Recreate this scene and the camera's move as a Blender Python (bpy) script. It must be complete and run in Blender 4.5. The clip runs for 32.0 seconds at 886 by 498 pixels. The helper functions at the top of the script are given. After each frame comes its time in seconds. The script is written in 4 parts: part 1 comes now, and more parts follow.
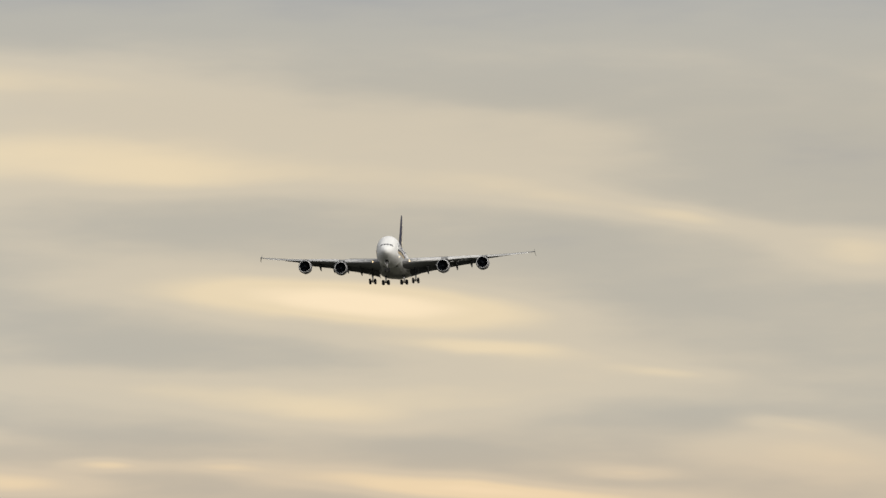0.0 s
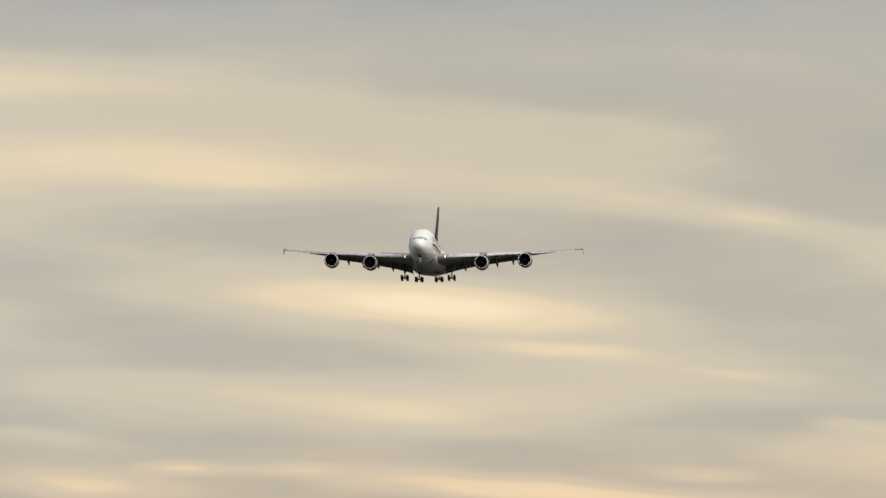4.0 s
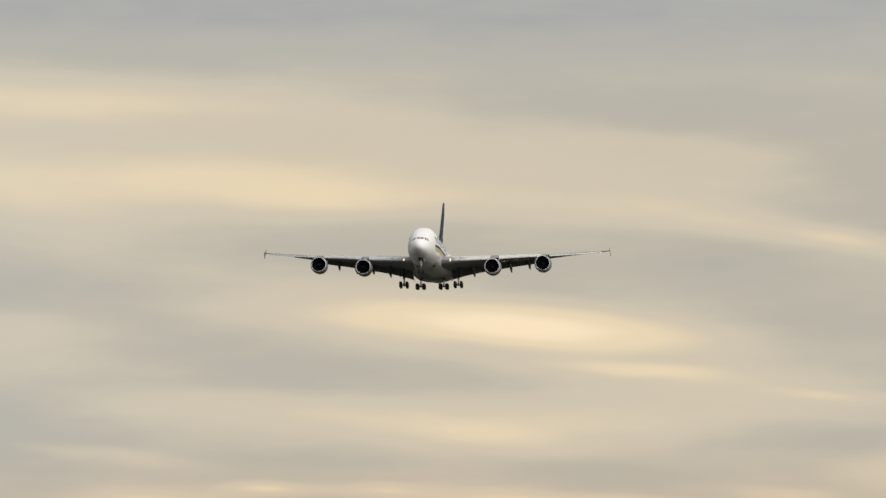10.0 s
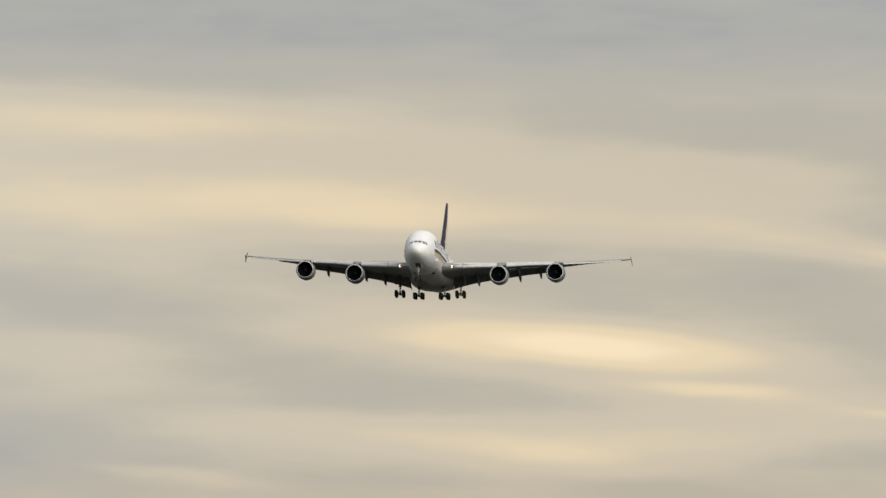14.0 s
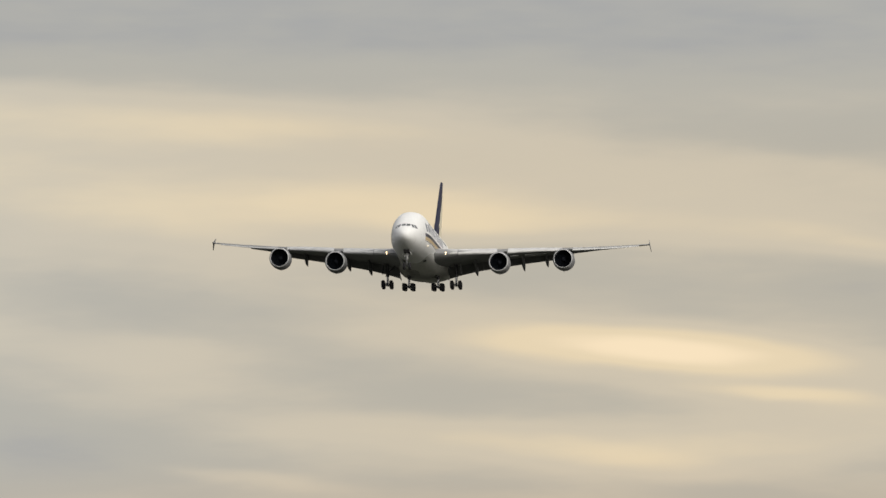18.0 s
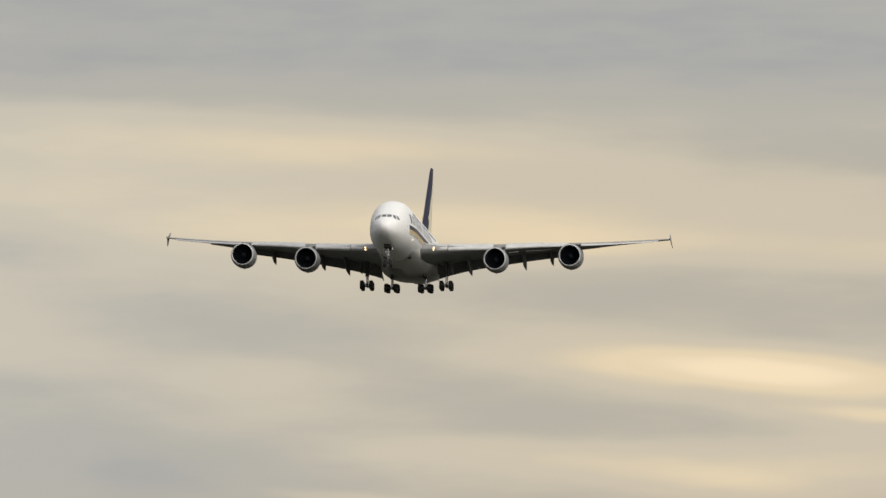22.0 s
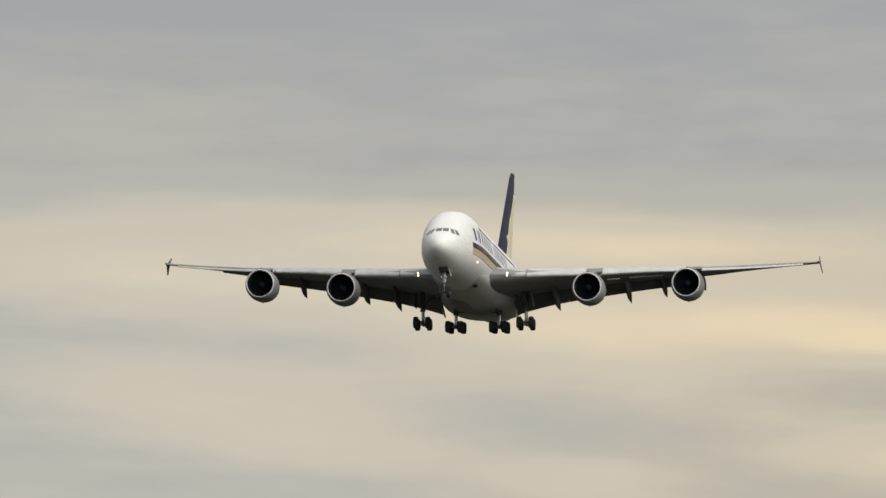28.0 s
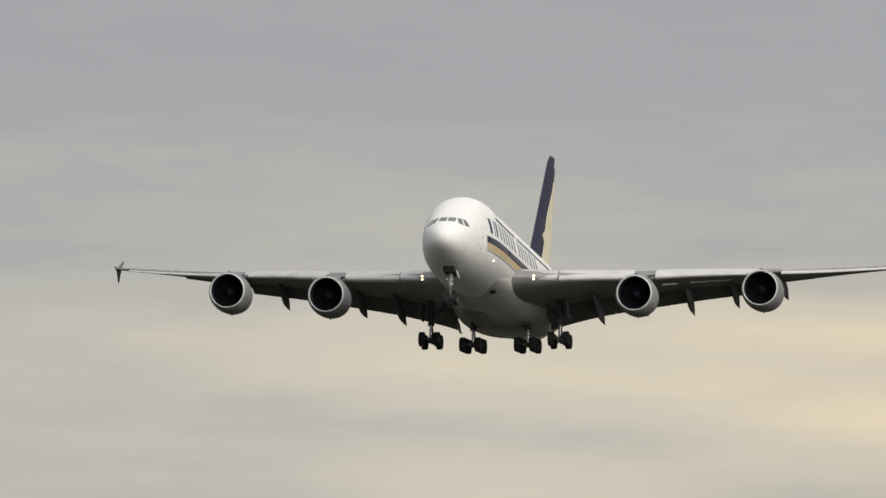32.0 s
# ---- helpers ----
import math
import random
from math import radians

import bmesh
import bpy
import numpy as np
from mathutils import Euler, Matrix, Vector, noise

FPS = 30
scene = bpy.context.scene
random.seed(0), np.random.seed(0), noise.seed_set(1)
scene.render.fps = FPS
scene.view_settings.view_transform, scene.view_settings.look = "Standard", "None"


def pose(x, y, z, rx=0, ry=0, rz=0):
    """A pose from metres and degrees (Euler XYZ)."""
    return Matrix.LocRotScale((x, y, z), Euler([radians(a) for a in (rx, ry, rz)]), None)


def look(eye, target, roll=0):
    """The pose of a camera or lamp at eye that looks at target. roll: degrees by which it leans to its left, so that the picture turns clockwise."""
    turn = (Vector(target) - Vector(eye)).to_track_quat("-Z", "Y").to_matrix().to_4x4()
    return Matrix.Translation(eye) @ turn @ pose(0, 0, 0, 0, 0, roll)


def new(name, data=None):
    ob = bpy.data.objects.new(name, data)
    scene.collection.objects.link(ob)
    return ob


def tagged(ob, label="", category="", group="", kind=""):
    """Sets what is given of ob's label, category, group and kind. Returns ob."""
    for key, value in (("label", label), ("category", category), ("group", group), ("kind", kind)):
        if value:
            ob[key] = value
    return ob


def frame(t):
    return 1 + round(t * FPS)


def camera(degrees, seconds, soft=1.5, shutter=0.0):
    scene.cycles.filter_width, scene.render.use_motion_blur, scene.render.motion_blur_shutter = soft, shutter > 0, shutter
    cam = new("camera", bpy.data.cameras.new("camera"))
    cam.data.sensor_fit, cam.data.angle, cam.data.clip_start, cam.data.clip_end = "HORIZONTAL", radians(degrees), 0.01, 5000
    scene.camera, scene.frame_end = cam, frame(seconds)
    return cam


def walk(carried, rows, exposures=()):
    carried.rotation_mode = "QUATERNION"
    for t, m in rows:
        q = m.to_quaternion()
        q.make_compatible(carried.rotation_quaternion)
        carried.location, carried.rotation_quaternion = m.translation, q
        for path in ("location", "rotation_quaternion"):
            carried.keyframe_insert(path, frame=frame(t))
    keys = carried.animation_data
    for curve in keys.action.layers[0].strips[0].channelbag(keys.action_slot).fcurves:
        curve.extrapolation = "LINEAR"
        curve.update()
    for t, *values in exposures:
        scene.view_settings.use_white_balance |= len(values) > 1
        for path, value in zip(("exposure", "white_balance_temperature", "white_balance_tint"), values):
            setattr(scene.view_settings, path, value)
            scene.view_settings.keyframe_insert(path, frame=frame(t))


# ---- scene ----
EYE = (0.0, 0.0, 1.7)


def aim(az, el):
    """The camera's pose at the eye: az degrees to the right of north, el degrees up."""
    a, e = radians(az), radians(el)
    way = Vector((math.sin(a) * math.cos(e), math.cos(a) * math.cos(e), math.sin(e)))
    return look(EYE, Vector(EYE) + way * 100)


cam = camera(4.2005, 32.0, soft=1.5)
walk(cam, [
    (0, aim(-1.950, 3.750)),
    (0.5, aim(-2.000, 3.743)),
    (1, aim(-2.027, 3.742)),
    (1.5, aim(-2.055, 3.738)),
    (2, aim(-2.093, 3.741)),
    (2.5, aim(-2.144, 3.744)),
    (3, aim(-2.240, 3.736)),
    (3.5, aim(-2.284, 3.744)),
    (5.5, aim(-2.391, 3.831)),
    (6, aim(-2.421, 3.839)),
    (6.5, aim(-2.480, 3.839)),
    (7, aim(-2.541, 3.839)),
    (7.5, aim(-2.568, 3.845)),
    (8, aim(-2.571, 3.847)),
    (8.5, aim(-2.572, 3.868)),
    (9, aim(-2.619, 3.866)),
    (9.5, aim(-2.697, 3.865)),
    (10, aim(-2.701, 3.860)),
    (10.5, aim(-2.764, 3.875)),
    (11, aim(-2.757, 3.889)),
    (11.5, aim(-2.788, 3.889)),
    (12, aim(-2.823, 3.885)),
    (12.5, aim(-2.917, 3.888)),
    (13, aim(-2.999, 3.889)),
    (13.5, aim(-3.028, 3.939)),
    (14, aim(-3.025, 3.953)),
    (14.5, aim(-3.028, 3.959)),
    (16.5, aim(-3.299, 3.980)),
    (17, aim(-3.290, 3.986)),
    (17.5, aim(-3.348, 3.987)),
    (18, aim(-3.398, 3.972)),
    (18.5, aim(-3.440, 3.981)),
    (19, aim(-3.500, 3.983)),
    (19.5, aim(-3.499, 3.996)),
    (20, aim(-3.538, 3.994)),
    (20.5, aim(-3.603, 4.013)),
    (21, aim(-3.693, 4.057)),
    (21.5, aim(-3.770, 4.057)),
    (22, aim(-3.871, 4.075)),
    (22.5, aim(-3.896, 4.124)),
    (23, aim(-3.956, 4.168)),
    (23.5, aim(-4.054, 4.214)),
    (24, aim(-4.190, 4.249)),
    (24.5, aim(-4.340, 4.248)),
    (25, aim(-4.528, 4.274)),
    (25.5, aim(-4.661, 4.291)),
    (27.5, aim(-5.243, 4.515)),
    (28, aim(-5.427, 4.546)),
    (28.5, aim(-5.580, 4.570)),
    (29, aim(-5.669, 4.599)),
    (29.5, aim(-5.789, 4.689)),
    (30, aim(-5.969, 4.861)),
    (30.5, aim(-6.251, 4.876)),
    (31, aim(-6.348, 4.871)),
    (31.5, aim(-6.653, 4.898)),
    (32, aim(-6.882, 4.982)),
], exposures=[(0, 0.0), (7, -0.01), (14, -0.03), (22, -0.05), (24, -0.11), (25, -0.01), (28.5, -0.03), (30, -0.06), (31, 0.06), (32, 0.02)])

# ---- world and sun: veiled evening light under layered cloud ----
SUN_EL, SUN_AZ = 34.0, 138.0
world = bpy.data.worlds.new("overcast_sky")
scene.world = world
world.use_nodes = True
wt = world.node_tree
wt.nodes.clear()
w_out = wt.nodes.new("ShaderNodeOutputWorld")
w_bg = wt.nodes.new("ShaderNodeBackground")
w_sky = wt.nodes.new("ShaderNodeTexSky")
w_sky.sky_type = "NISHITA"
w_sky.sun_disc = False
w_sky.sun_elevation, w_sky.sun_rotation = radians(SUN_EL), radians(SUN_AZ)
w_sky.air_density, w_sky.dust_density = 1.5, 4.0
w_dim = wt.nodes.new("ShaderNodeVectorMath")
w_dim.operation = "SCALE"
w_dim.inputs["Scale"].default_value = 0.07
w_mix = wt.nodes.new("ShaderNodeMix")
w_mix.data_type = "RGBA"
w_mix.inputs["Factor"].default_value = 0.88
# an overcast sky: three times as bright overhead as at the horizon
w_tc = wt.nodes.new("ShaderNodeTexCoord")
w_sep = wt.nodes.new("ShaderNodeSeparateXYZ")
wt.links.new(w_tc.outputs["Generated"], w_sep.inputs[0])
w_rise = wt.nodes.new("ShaderNodeMapRange")
w_rise.inputs["To Min"].default_value, w_rise.inputs["To Max"].default_value = 0.26, 0.84
wt.links.new(w_sep.outputs[2], w_rise.inputs["Value"])
w_grey = wt.nodes.new("ShaderNodeVectorMath")
w_grey.operation = "SCALE"
w_grey.inputs[0].default_value = (1.0, 1.0, 1.03)
wt.links.new(w_rise.outputs[0], w_grey.inputs["Scale"])
wt.links.new(w_grey.outputs[0], w_mix.inputs["B"])
wt.links.new(w_sky.outputs[0], w_dim.inputs[0])
wt.links.new(w_dim.outputs[0], w_mix.inputs["A"])
wt.links.new(w_mix.outputs["Result"], w_bg.inputs["Color"])
w_bg.inputs["Strength"].default_value = 1.0
wt.links.new(w_bg.outputs[0], w_out.inputs[0])

sun = new("sun", bpy.data.lights.new("sun", "SUN"))
sun.data.energy, sun.data.angle, sun.data.color = 2.8, radians(60), (1.0, 0.95, 0.86)
_a, _e = radians(SUN_AZ), radians(SUN_EL)
_way = Vector((math.sin(_a) * math.cos(_e), math.cos(_a) * math.cos(_e), math.sin(_e)))
sun.matrix_basis = look(_way * 500, (0, 0, 0))


# ---- materials ----
def nodes_of(name):
    mat = bpy.data.materials.new(name)
    mat.use_nodes = True
    nt = mat.node_tree
    return mat, nt, nt.nodes["Principled BSDF"]


def surface(name, colour, rough=0.45, metal=0.0, grain=0.06, dirt=0.10, scale=0.6, bump=0.02, coat=0.0, streak=1.0, spec=0.4):
    """A painted or metal surface with broad stains and a finer grain; stains are drawn out along the airflow."""
    mat, nt, bsdf = nodes_of(name)
    tc = nt.nodes.new("ShaderNodeTexCoord")
    mp = nt.nodes.new("ShaderNodeMapping")
    mp.inputs["Scale"].default_value = (1, streak, 1)
    nt.links.new(tc.outputs["Object"], mp.inputs[0])
    n1, n2 = nt.nodes.new("ShaderNodeTexNoise"), nt.nodes.new("ShaderNodeTexNoise")
    n1.inputs["Scale"].default_value, n1.inputs["Detail"].default_value = scale, 6
    n2.inputs["Scale"].default_value, n2.inputs["Detail"].default_value = scale * 14, 4
    for n in (n1, n2):
        nt.links.new(mp.outputs[0], n.inputs["Vector"])
    r1 = nt.nodes.new("ShaderNodeMapRange")
    r1.inputs["From Min"].default_value, r1.inputs["From Max"].default_value = 0.35, 0.75
    r1.inputs["To Min"].default_value, r1.inputs["To Max"].default_value = 1.0, 1.0 - dirt
    nt.links.new(n1.outputs["Fac"], r1.inputs["Value"])
    r2 = nt.nodes.new("ShaderNodeMapRange")
    r2.inputs["From Min"].default_value, r2.inputs["From Max"].default_value = 0.3, 0.7
    r2.inputs["To Min"].default_value, r2.inputs["To Max"].default_value = 1.0 - grain, 1.0 + grain * 0.3
    nt.links.new(n2.outputs["Fac"], r2.inputs["Value"])
    mul = nt.nodes.new("ShaderNodeMath")
    mul.operation = "MULTIPLY"
    nt.links.new(r1.outputs[0], mul.inputs[0])
    nt.links.new(r2.outputs[0], mul.inputs[1])
    tint = nt.nodes.new("ShaderNodeVectorMath")
    tint.operation = "SCALE"
    tint.inputs[0].default_value = colour
    nt.links.new(mul.outputs[0], tint.inputs["Scale"])
    nt.links.new(tint.outputs[0], bsdf.inputs["Base Color"])
    rr = nt.nodes.new("ShaderNodeMapRange")
    rr.inputs["To Min"].default_value, rr.inputs["To Max"].default_value = rough * 0.85, min(1.0, rough * 1.25)
    nt.links.new(n1.outputs["Fac"], rr.inputs["Value"])
    nt.links.new(rr.outputs[0], bsdf.inputs["Roughness"])
    bsdf.inputs["Metallic"].default_value = metal
    bsdf.inputs["Coat Weight"].default_value = coat
    bsdf.inputs["Specular IOR Level"].default_value = spec
    if bump:
        bp = nt.nodes.new("ShaderNodeBump")
        bp.inputs["Strength"].default_value, bp.inputs["Distance"].default_value = 0.25, bump
        nt.links.new(n2.outputs["Fac"], bp.inputs["Height"])
        nt.links.new(bp.outputs[0], bsdf.inputs["Normal"])
    return mat


def glowing(name, colour, strength):
    mat, nt, bsdf = nodes_of(name)
    bsdf.inputs["Base Color"].default_value = (0.8, 0.8, 0.8, 1)
    bsdf.inputs["Emission Color"].default_value = (*colour, 1)
    bsdf.inputs["Emission Strength"].default_value = strength
    return mat


WHITE = surface("white_gloss_paint", (0.80, 0.80, 0.79), 0.5, dirt=0.13, scale=0.25, bump=0.0, streak=0.35, spec=0.18)
# Belly white toned down: grime, and the shade beneath the hull put into the colour.
FAIRING = surface("belly_shaded_grimy_paint", (0.58, 0.575, 0.55), 0.5, dirt=0.42, scale=0.3, bump=0.0, streak=0.3, spec=0.0)
PATCHGREY = surface("dark_patch_paint", (0.36, 0.355, 0.335), 0.6, dirt=0.5, scale=0.8, bump=0.0, spec=0.1)
# Wing grey set darker than its paint, to carry the underside's shade.
WINGGREY = surface("wing_shaded_grey", (0.27, 0.272, 0.275), 0.55, dirt=0.22, scale=0.35, bump=0.0, spec=0.0)
ROOTGREY = surface("root_grey_paint", (0.52, 0.52, 0.515), 0.55, dirt=0.2, scale=0.4, bump=0.0, spec=0.05)
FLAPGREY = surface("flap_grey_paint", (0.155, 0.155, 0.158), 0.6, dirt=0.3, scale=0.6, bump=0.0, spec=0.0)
SLATMETAL = surface("slat_light_grey", (0.54, 0.54, 0.535), 0.5, 0.0, dirt=0.18, scale=0.7, bump=0.0, spec=0.1)
LIPMETAL = surface("lip_metal", (0.64, 0.64, 0.64), 0.4, 0.1, dirt=0.12, scale=1.5, bump=0.0)
# Nacelle white darkened all round: the underside's shade is in the colour.
NACELLE = surface("nacelle_shaded_white", (0.29, 0.29, 0.298), 0.6, dirt=0.3, scale=0.6, bump=0.0, streak=0.4, spec=0.0)
DUCT = surface("dark_duct_lining", (0.026, 0.028, 0.036), 0.8, dirt=0.3, scale=2, bump=0.0, spec=0.0)
# Blades and spinner near black: the inlet's shade is put into their colour.
FANBLADE = surface("fan_blade_shade_dark", (0.010, 0.012, 0.016), 0.8, 0.0, dirt=0.2, scale=3, bump=0.0, spec=0.0)
SPIN = surface("spinner_shade_dark", (0.015, 0.017, 0.022), 0.8, dirt=0.2, scale=3, bump=0.0, spec=0.0)
HOTMETAL = surface("heat_stained_metal", (0.28, 0.25, 0.22), 0.42, 0.9, dirt=0.35, scale=2, bump=0.0)
RUBBER = surface("tyre_rubber", (0.030, 0.030, 0.032), 0.8, dirt=0.3, scale=4, bump=0.004, spec=0.1)
RIM = surface("wheel_rim_grey", (0.12, 0.12, 0.125), 0.5, 0.1, dirt=0.4, scale=4, bump=0.0)
STEEL = surface("gear_leg_grey", (0.075, 0.075, 0.08), 0.5, 0.1, dirt=0.35, scale=2, bump=0.0)
LEGWHITE = surface("gear_leg_pale_grey", (0.42, 0.42, 0.415), 0.45, dirt=0.35, scale=2, bump=0.0, spec=0.2)
CHROME = surface("oleo_chrome", (0.45, 0.45, 0.46), 0.25, 1.0, dirt=0.1, scale=4, bump=0.0)
# Near black, so that solid shapes read as shaded openings.
DARKBAY = surface("recess_shade_dark", (0.012, 0.012, 0.012), 0.7, dirt=0.3, scale=2, bump=0.0)
NAVY = surface("navy_livery_paint", (0.034, 0.035, 0.064), 0.5, dirt=0.15, scale=0.5, bump=0.0, spec=0.08)
GOLD = surface("gold_livery_paint", (0.54, 0.42, 0.25), 0.5, dirt=0.12, scale=0.5, bump=0.0, spec=0.12)
EMBLEM = surface("pale_gold_paint", (0.74, 0.68, 0.52), 0.5, dirt=0.12, scale=0.5, bump=0.0, spec=0.1)
LETTER = surface("navy_title_paint", (0.055, 0.06, 0.11), 0.5, dirt=0.1, scale=0.8, bump=0.0, spec=0.1)
GLASS = surface("cockpit_glass", (0.12, 0.123, 0.128), 0.08, dirt=0.1, scale=1.0, bump=0.0, coat=0.6)
WINDOWGLASS = surface("cabin_window_glass", (0.05, 0.055, 0.06), 0.1, dirt=0.1, scale=2.0, bump=0.0)
SEAM = surface("seam_grey", (0.36, 0.36, 0.35), 0.6, dirt=0.2, scale=1.0, bump=0.0)
SKINLINE = surface("skin_joint_grey", (0.60, 0.60, 0.59), 0.5, dirt=0.2, scale=1.0, bump=0.0)
SEAL = surface("black_rubber_seal", (0.04, 0.04, 0.04), 0.7, dirt=0.2, scale=3.0, bump=0.0)
LAMP = glowing("landing_lamp_glow", (1.0, 0.70, 0.34), 3.6)
LAMP_SMALL = glowing("runway_lamp_glow", (1.0, 0.74, 0.40), 2.6)


def field_material():
    """Mown airfield grass with drier tracts."""
    mat, nt, bsdf = nodes_of("airfield_grass")
    tc = nt.nodes.new("ShaderNodeTexCoord")
    n1, n2, n3 = (nt.nodes.new("ShaderNodeTexNoise") for _ in range(3))
    for n, s, d in ((n1, 0.004, 5), (n2, 0.15, 8), (n3, 6.0, 3)):
        n.inputs["Scale"].default_value, n.inputs["Detail"].default_value = s, d
        nt.links.new(tc.outputs["Object"], n.inputs["Vector"])
    ramp = nt.nodes.new("ShaderNodeValToRGB")
    ramp.color_ramp.elements[0].position, ramp.color_ramp.elements[0].color = 0.35, (0.022, 0.025, 0.016, 1)
    ramp.color_ramp.elements[1].position, ramp.color_ramp.elements[1].color = 0.68, (0.044, 0.043, 0.031, 1)
    add = nt.nodes.new("ShaderNodeMath")
    add.operation = "MULTIPLY_ADD"
    add.inputs[1].default_value, add.inputs[2].default_value = 0.35, -0.17
    nt.links.new(n2.outputs["Fac"], add.inputs[0])
    tot = nt.nodes.new("ShaderNodeMath")
    nt.links.new(n1.outputs["Fac"], tot.inputs[0])
    nt.links.new(add.outputs[0], tot.inputs[1])
    nt.links.new(tot.outputs[0], ramp.inputs[0])
    nt.links.new(ramp.outputs[0], bsdf.inputs["Base Color"])
    bsdf.inputs["Roughness"].default_value = 0.9
    bp = nt.nodes.new("ShaderNodeBump")
    bp.inputs["Distance"].default_value = 0.05
    nt.links.new(n3.outputs["Fac"], bp.inputs["Height"])
    nt.links.new(bp.outputs[0], bsdf.inputs["Normal"])
    return mat


# Cloud banks of the far sky: bearing, height (degrees), half-length, half-depth (degrees), gain
GLOW = (
    (-2.34, 3.48, 0.67, 0.091, 0.36),
    (-2.47, 3.48, 0.40, 0.080, 0.10),
    (-2.90, 3.57, 0.64, 0.091, 0.15),
    (-1.64, 3.46, 0.40, 0.113, 0.12),
    (-2.18, 3.52, 0.43, 0.070, 0.12),
    (-2.55, 2.99, 0.59, 0.091, 0.20),
    (-1.83, 3.28, 0.51, 0.038, 0.22),
    (-1.42, 3.16, 0.80, 0.134, 0.15),
    (-0.89, 3.15, 0.21, 0.027, 0.15),
    (-1.85, 3.04, 0.51, 0.064, 0.12),
    (-0.33, 2.92, 0.21, 0.032, 0.16),
    (-0.19, 2.79, 0.46, 0.096, 0.20),
    (-1.02, 2.70, 0.20, 0.027, 0.17),
    (-1.77, 2.61, 0.75, 0.046, 0.44),
    (-3.51, 2.73, 0.17, 0.027, 0.27),
    (-2.98, 2.71, 0.19, 0.027, 0.16),
    (-4.02, 2.65, 0.35, 0.064, 0.27),
)
RIBBON = (
    (-3.25, 4.09, 0.40, 0.059, 0.09),
    (-2.34, 4.28, 1.02, 0.177, 0.12),
    (-2.39, 4.10, 0.54, 0.075, 0.07),
    (-1.75, 4.03, 0.48, 0.080, 0.12),
    (-1.26, 3.96, 0.35, 0.059, 0.10),
    (-0.86, 3.91, 0.24, 0.038, 0.16),
    (-0.51, 3.85, 0.35, 0.048, 0.10),
    (0.02, 3.75, 0.29, 0.096, 0.24),
    (-3.89, 4.15, 0.43, 0.107, 0.02),
    (-3.92, 4.54, 0.59, 0.102, 0.02),
    (-4.32, 2.90, 0.40, 0.029, 0.05),
    (-1.16, 4.26, 0.54, 0.161, 0.05),
    (-2.71, 2.82, 0.35, 0.059, 0.05),
    (-3.78, 3.08, 0.64, 0.107, 0.07),
    (-4.72, 3.45, 0.40, 0.096, 0.06),
)
WEST = (
    (-3.86, 4.20, 0.70, 0.107, 0.13),
    (-3.11, 4.15, 0.54, 0.107, 0.10),
    (-3.65, 4.52, 0.70, 0.070, 0.03),
    (-3.52, 3.10, 0.54, 0.075, 0.09),
    (-2.71, 3.04, 0.54, 0.091, 0.06),
    (-4.24, 2.88, 0.38, 0.040, 0.05),
    (-3.52, 3.43, 0.70, 0.107, 0.05),
    (-4.36, 4.59, 1.13, 0.118, 0.06),
    (-3.69, 4.54, 0.48, 0.059, 0.02),
    (-4.63, 3.33, 0.62, 0.129, 0.07),
    (-3.83, 4.20, 0.64, 0.134, 0.04),
    (-5.12, 4.59, 1.29, 0.123, 0.14),
    (-4.71, 4.12, 0.70, 0.107, 0.10),
    (-6.83, 4.12, 0.59, 0.161, 0.05),
    (-6.03, 3.66, 0.86, 0.161, 0.14),
    (-5.38, 4.28, 0.91, 0.188, 0.12),
    (-6.57, 4.45, 1.02, 0.188, 0.11),
    (-7.32, 4.45, 0.86, 0.134, 0.10),
    (-6.68, 3.89, 1.07, 0.123, 0.09),
    (-6.79, 4.96, 0.88, 0.348, 0.05),
    (-4.35, 4.30, 0.88, 0.295, 0.07),
    (-4.22, 3.93, 1.02, 0.188, 0.08),
)
DIM = (
    (-3.25, 3.90, 0.64, 0.096, -0.06),
    (-3.70, 3.38, 0.64, 0.161, -0.05),
    (-2.93, 3.29, 0.51, 0.054, -0.02),
    (-1.37, 3.77, 0.35, 0.070, -0.08),
    (-0.17, 4.15, 0.70, 0.188, -0.10),
    (-1.51, 4.49, 0.80, 0.080, -0.07),
    (-0.84, 2.96, 0.43, 0.064, -0.08),
    (-2.01, 2.79, 0.35, 0.059, -0.07),
    (-0.97, 3.54, 0.43, 0.080, -0.04),
    (-3.25, 2.86, 0.54, 0.038, -0.03),
    (-5.23, 3.02, 0.59, 0.134, -0.11),
    (-3.52, 3.32, 0.54, 0.070, -0.01),
    (-4.85, 3.67, 0.59, 0.123, -0.06),
    (-5.44, 3.76, 0.59, 0.161, -0.03),
    (-4.04, 3.88, 0.64, 0.059, -0.03),
    (-6.59, 3.91, 0.80, 0.070, -0.02),
    (-6.57, 4.13, 1.07, 0.070, -0.03),
    (-6.71, 5.79, 1.88, 0.188, -0.02),
)


SLOPE = radians(3.5)


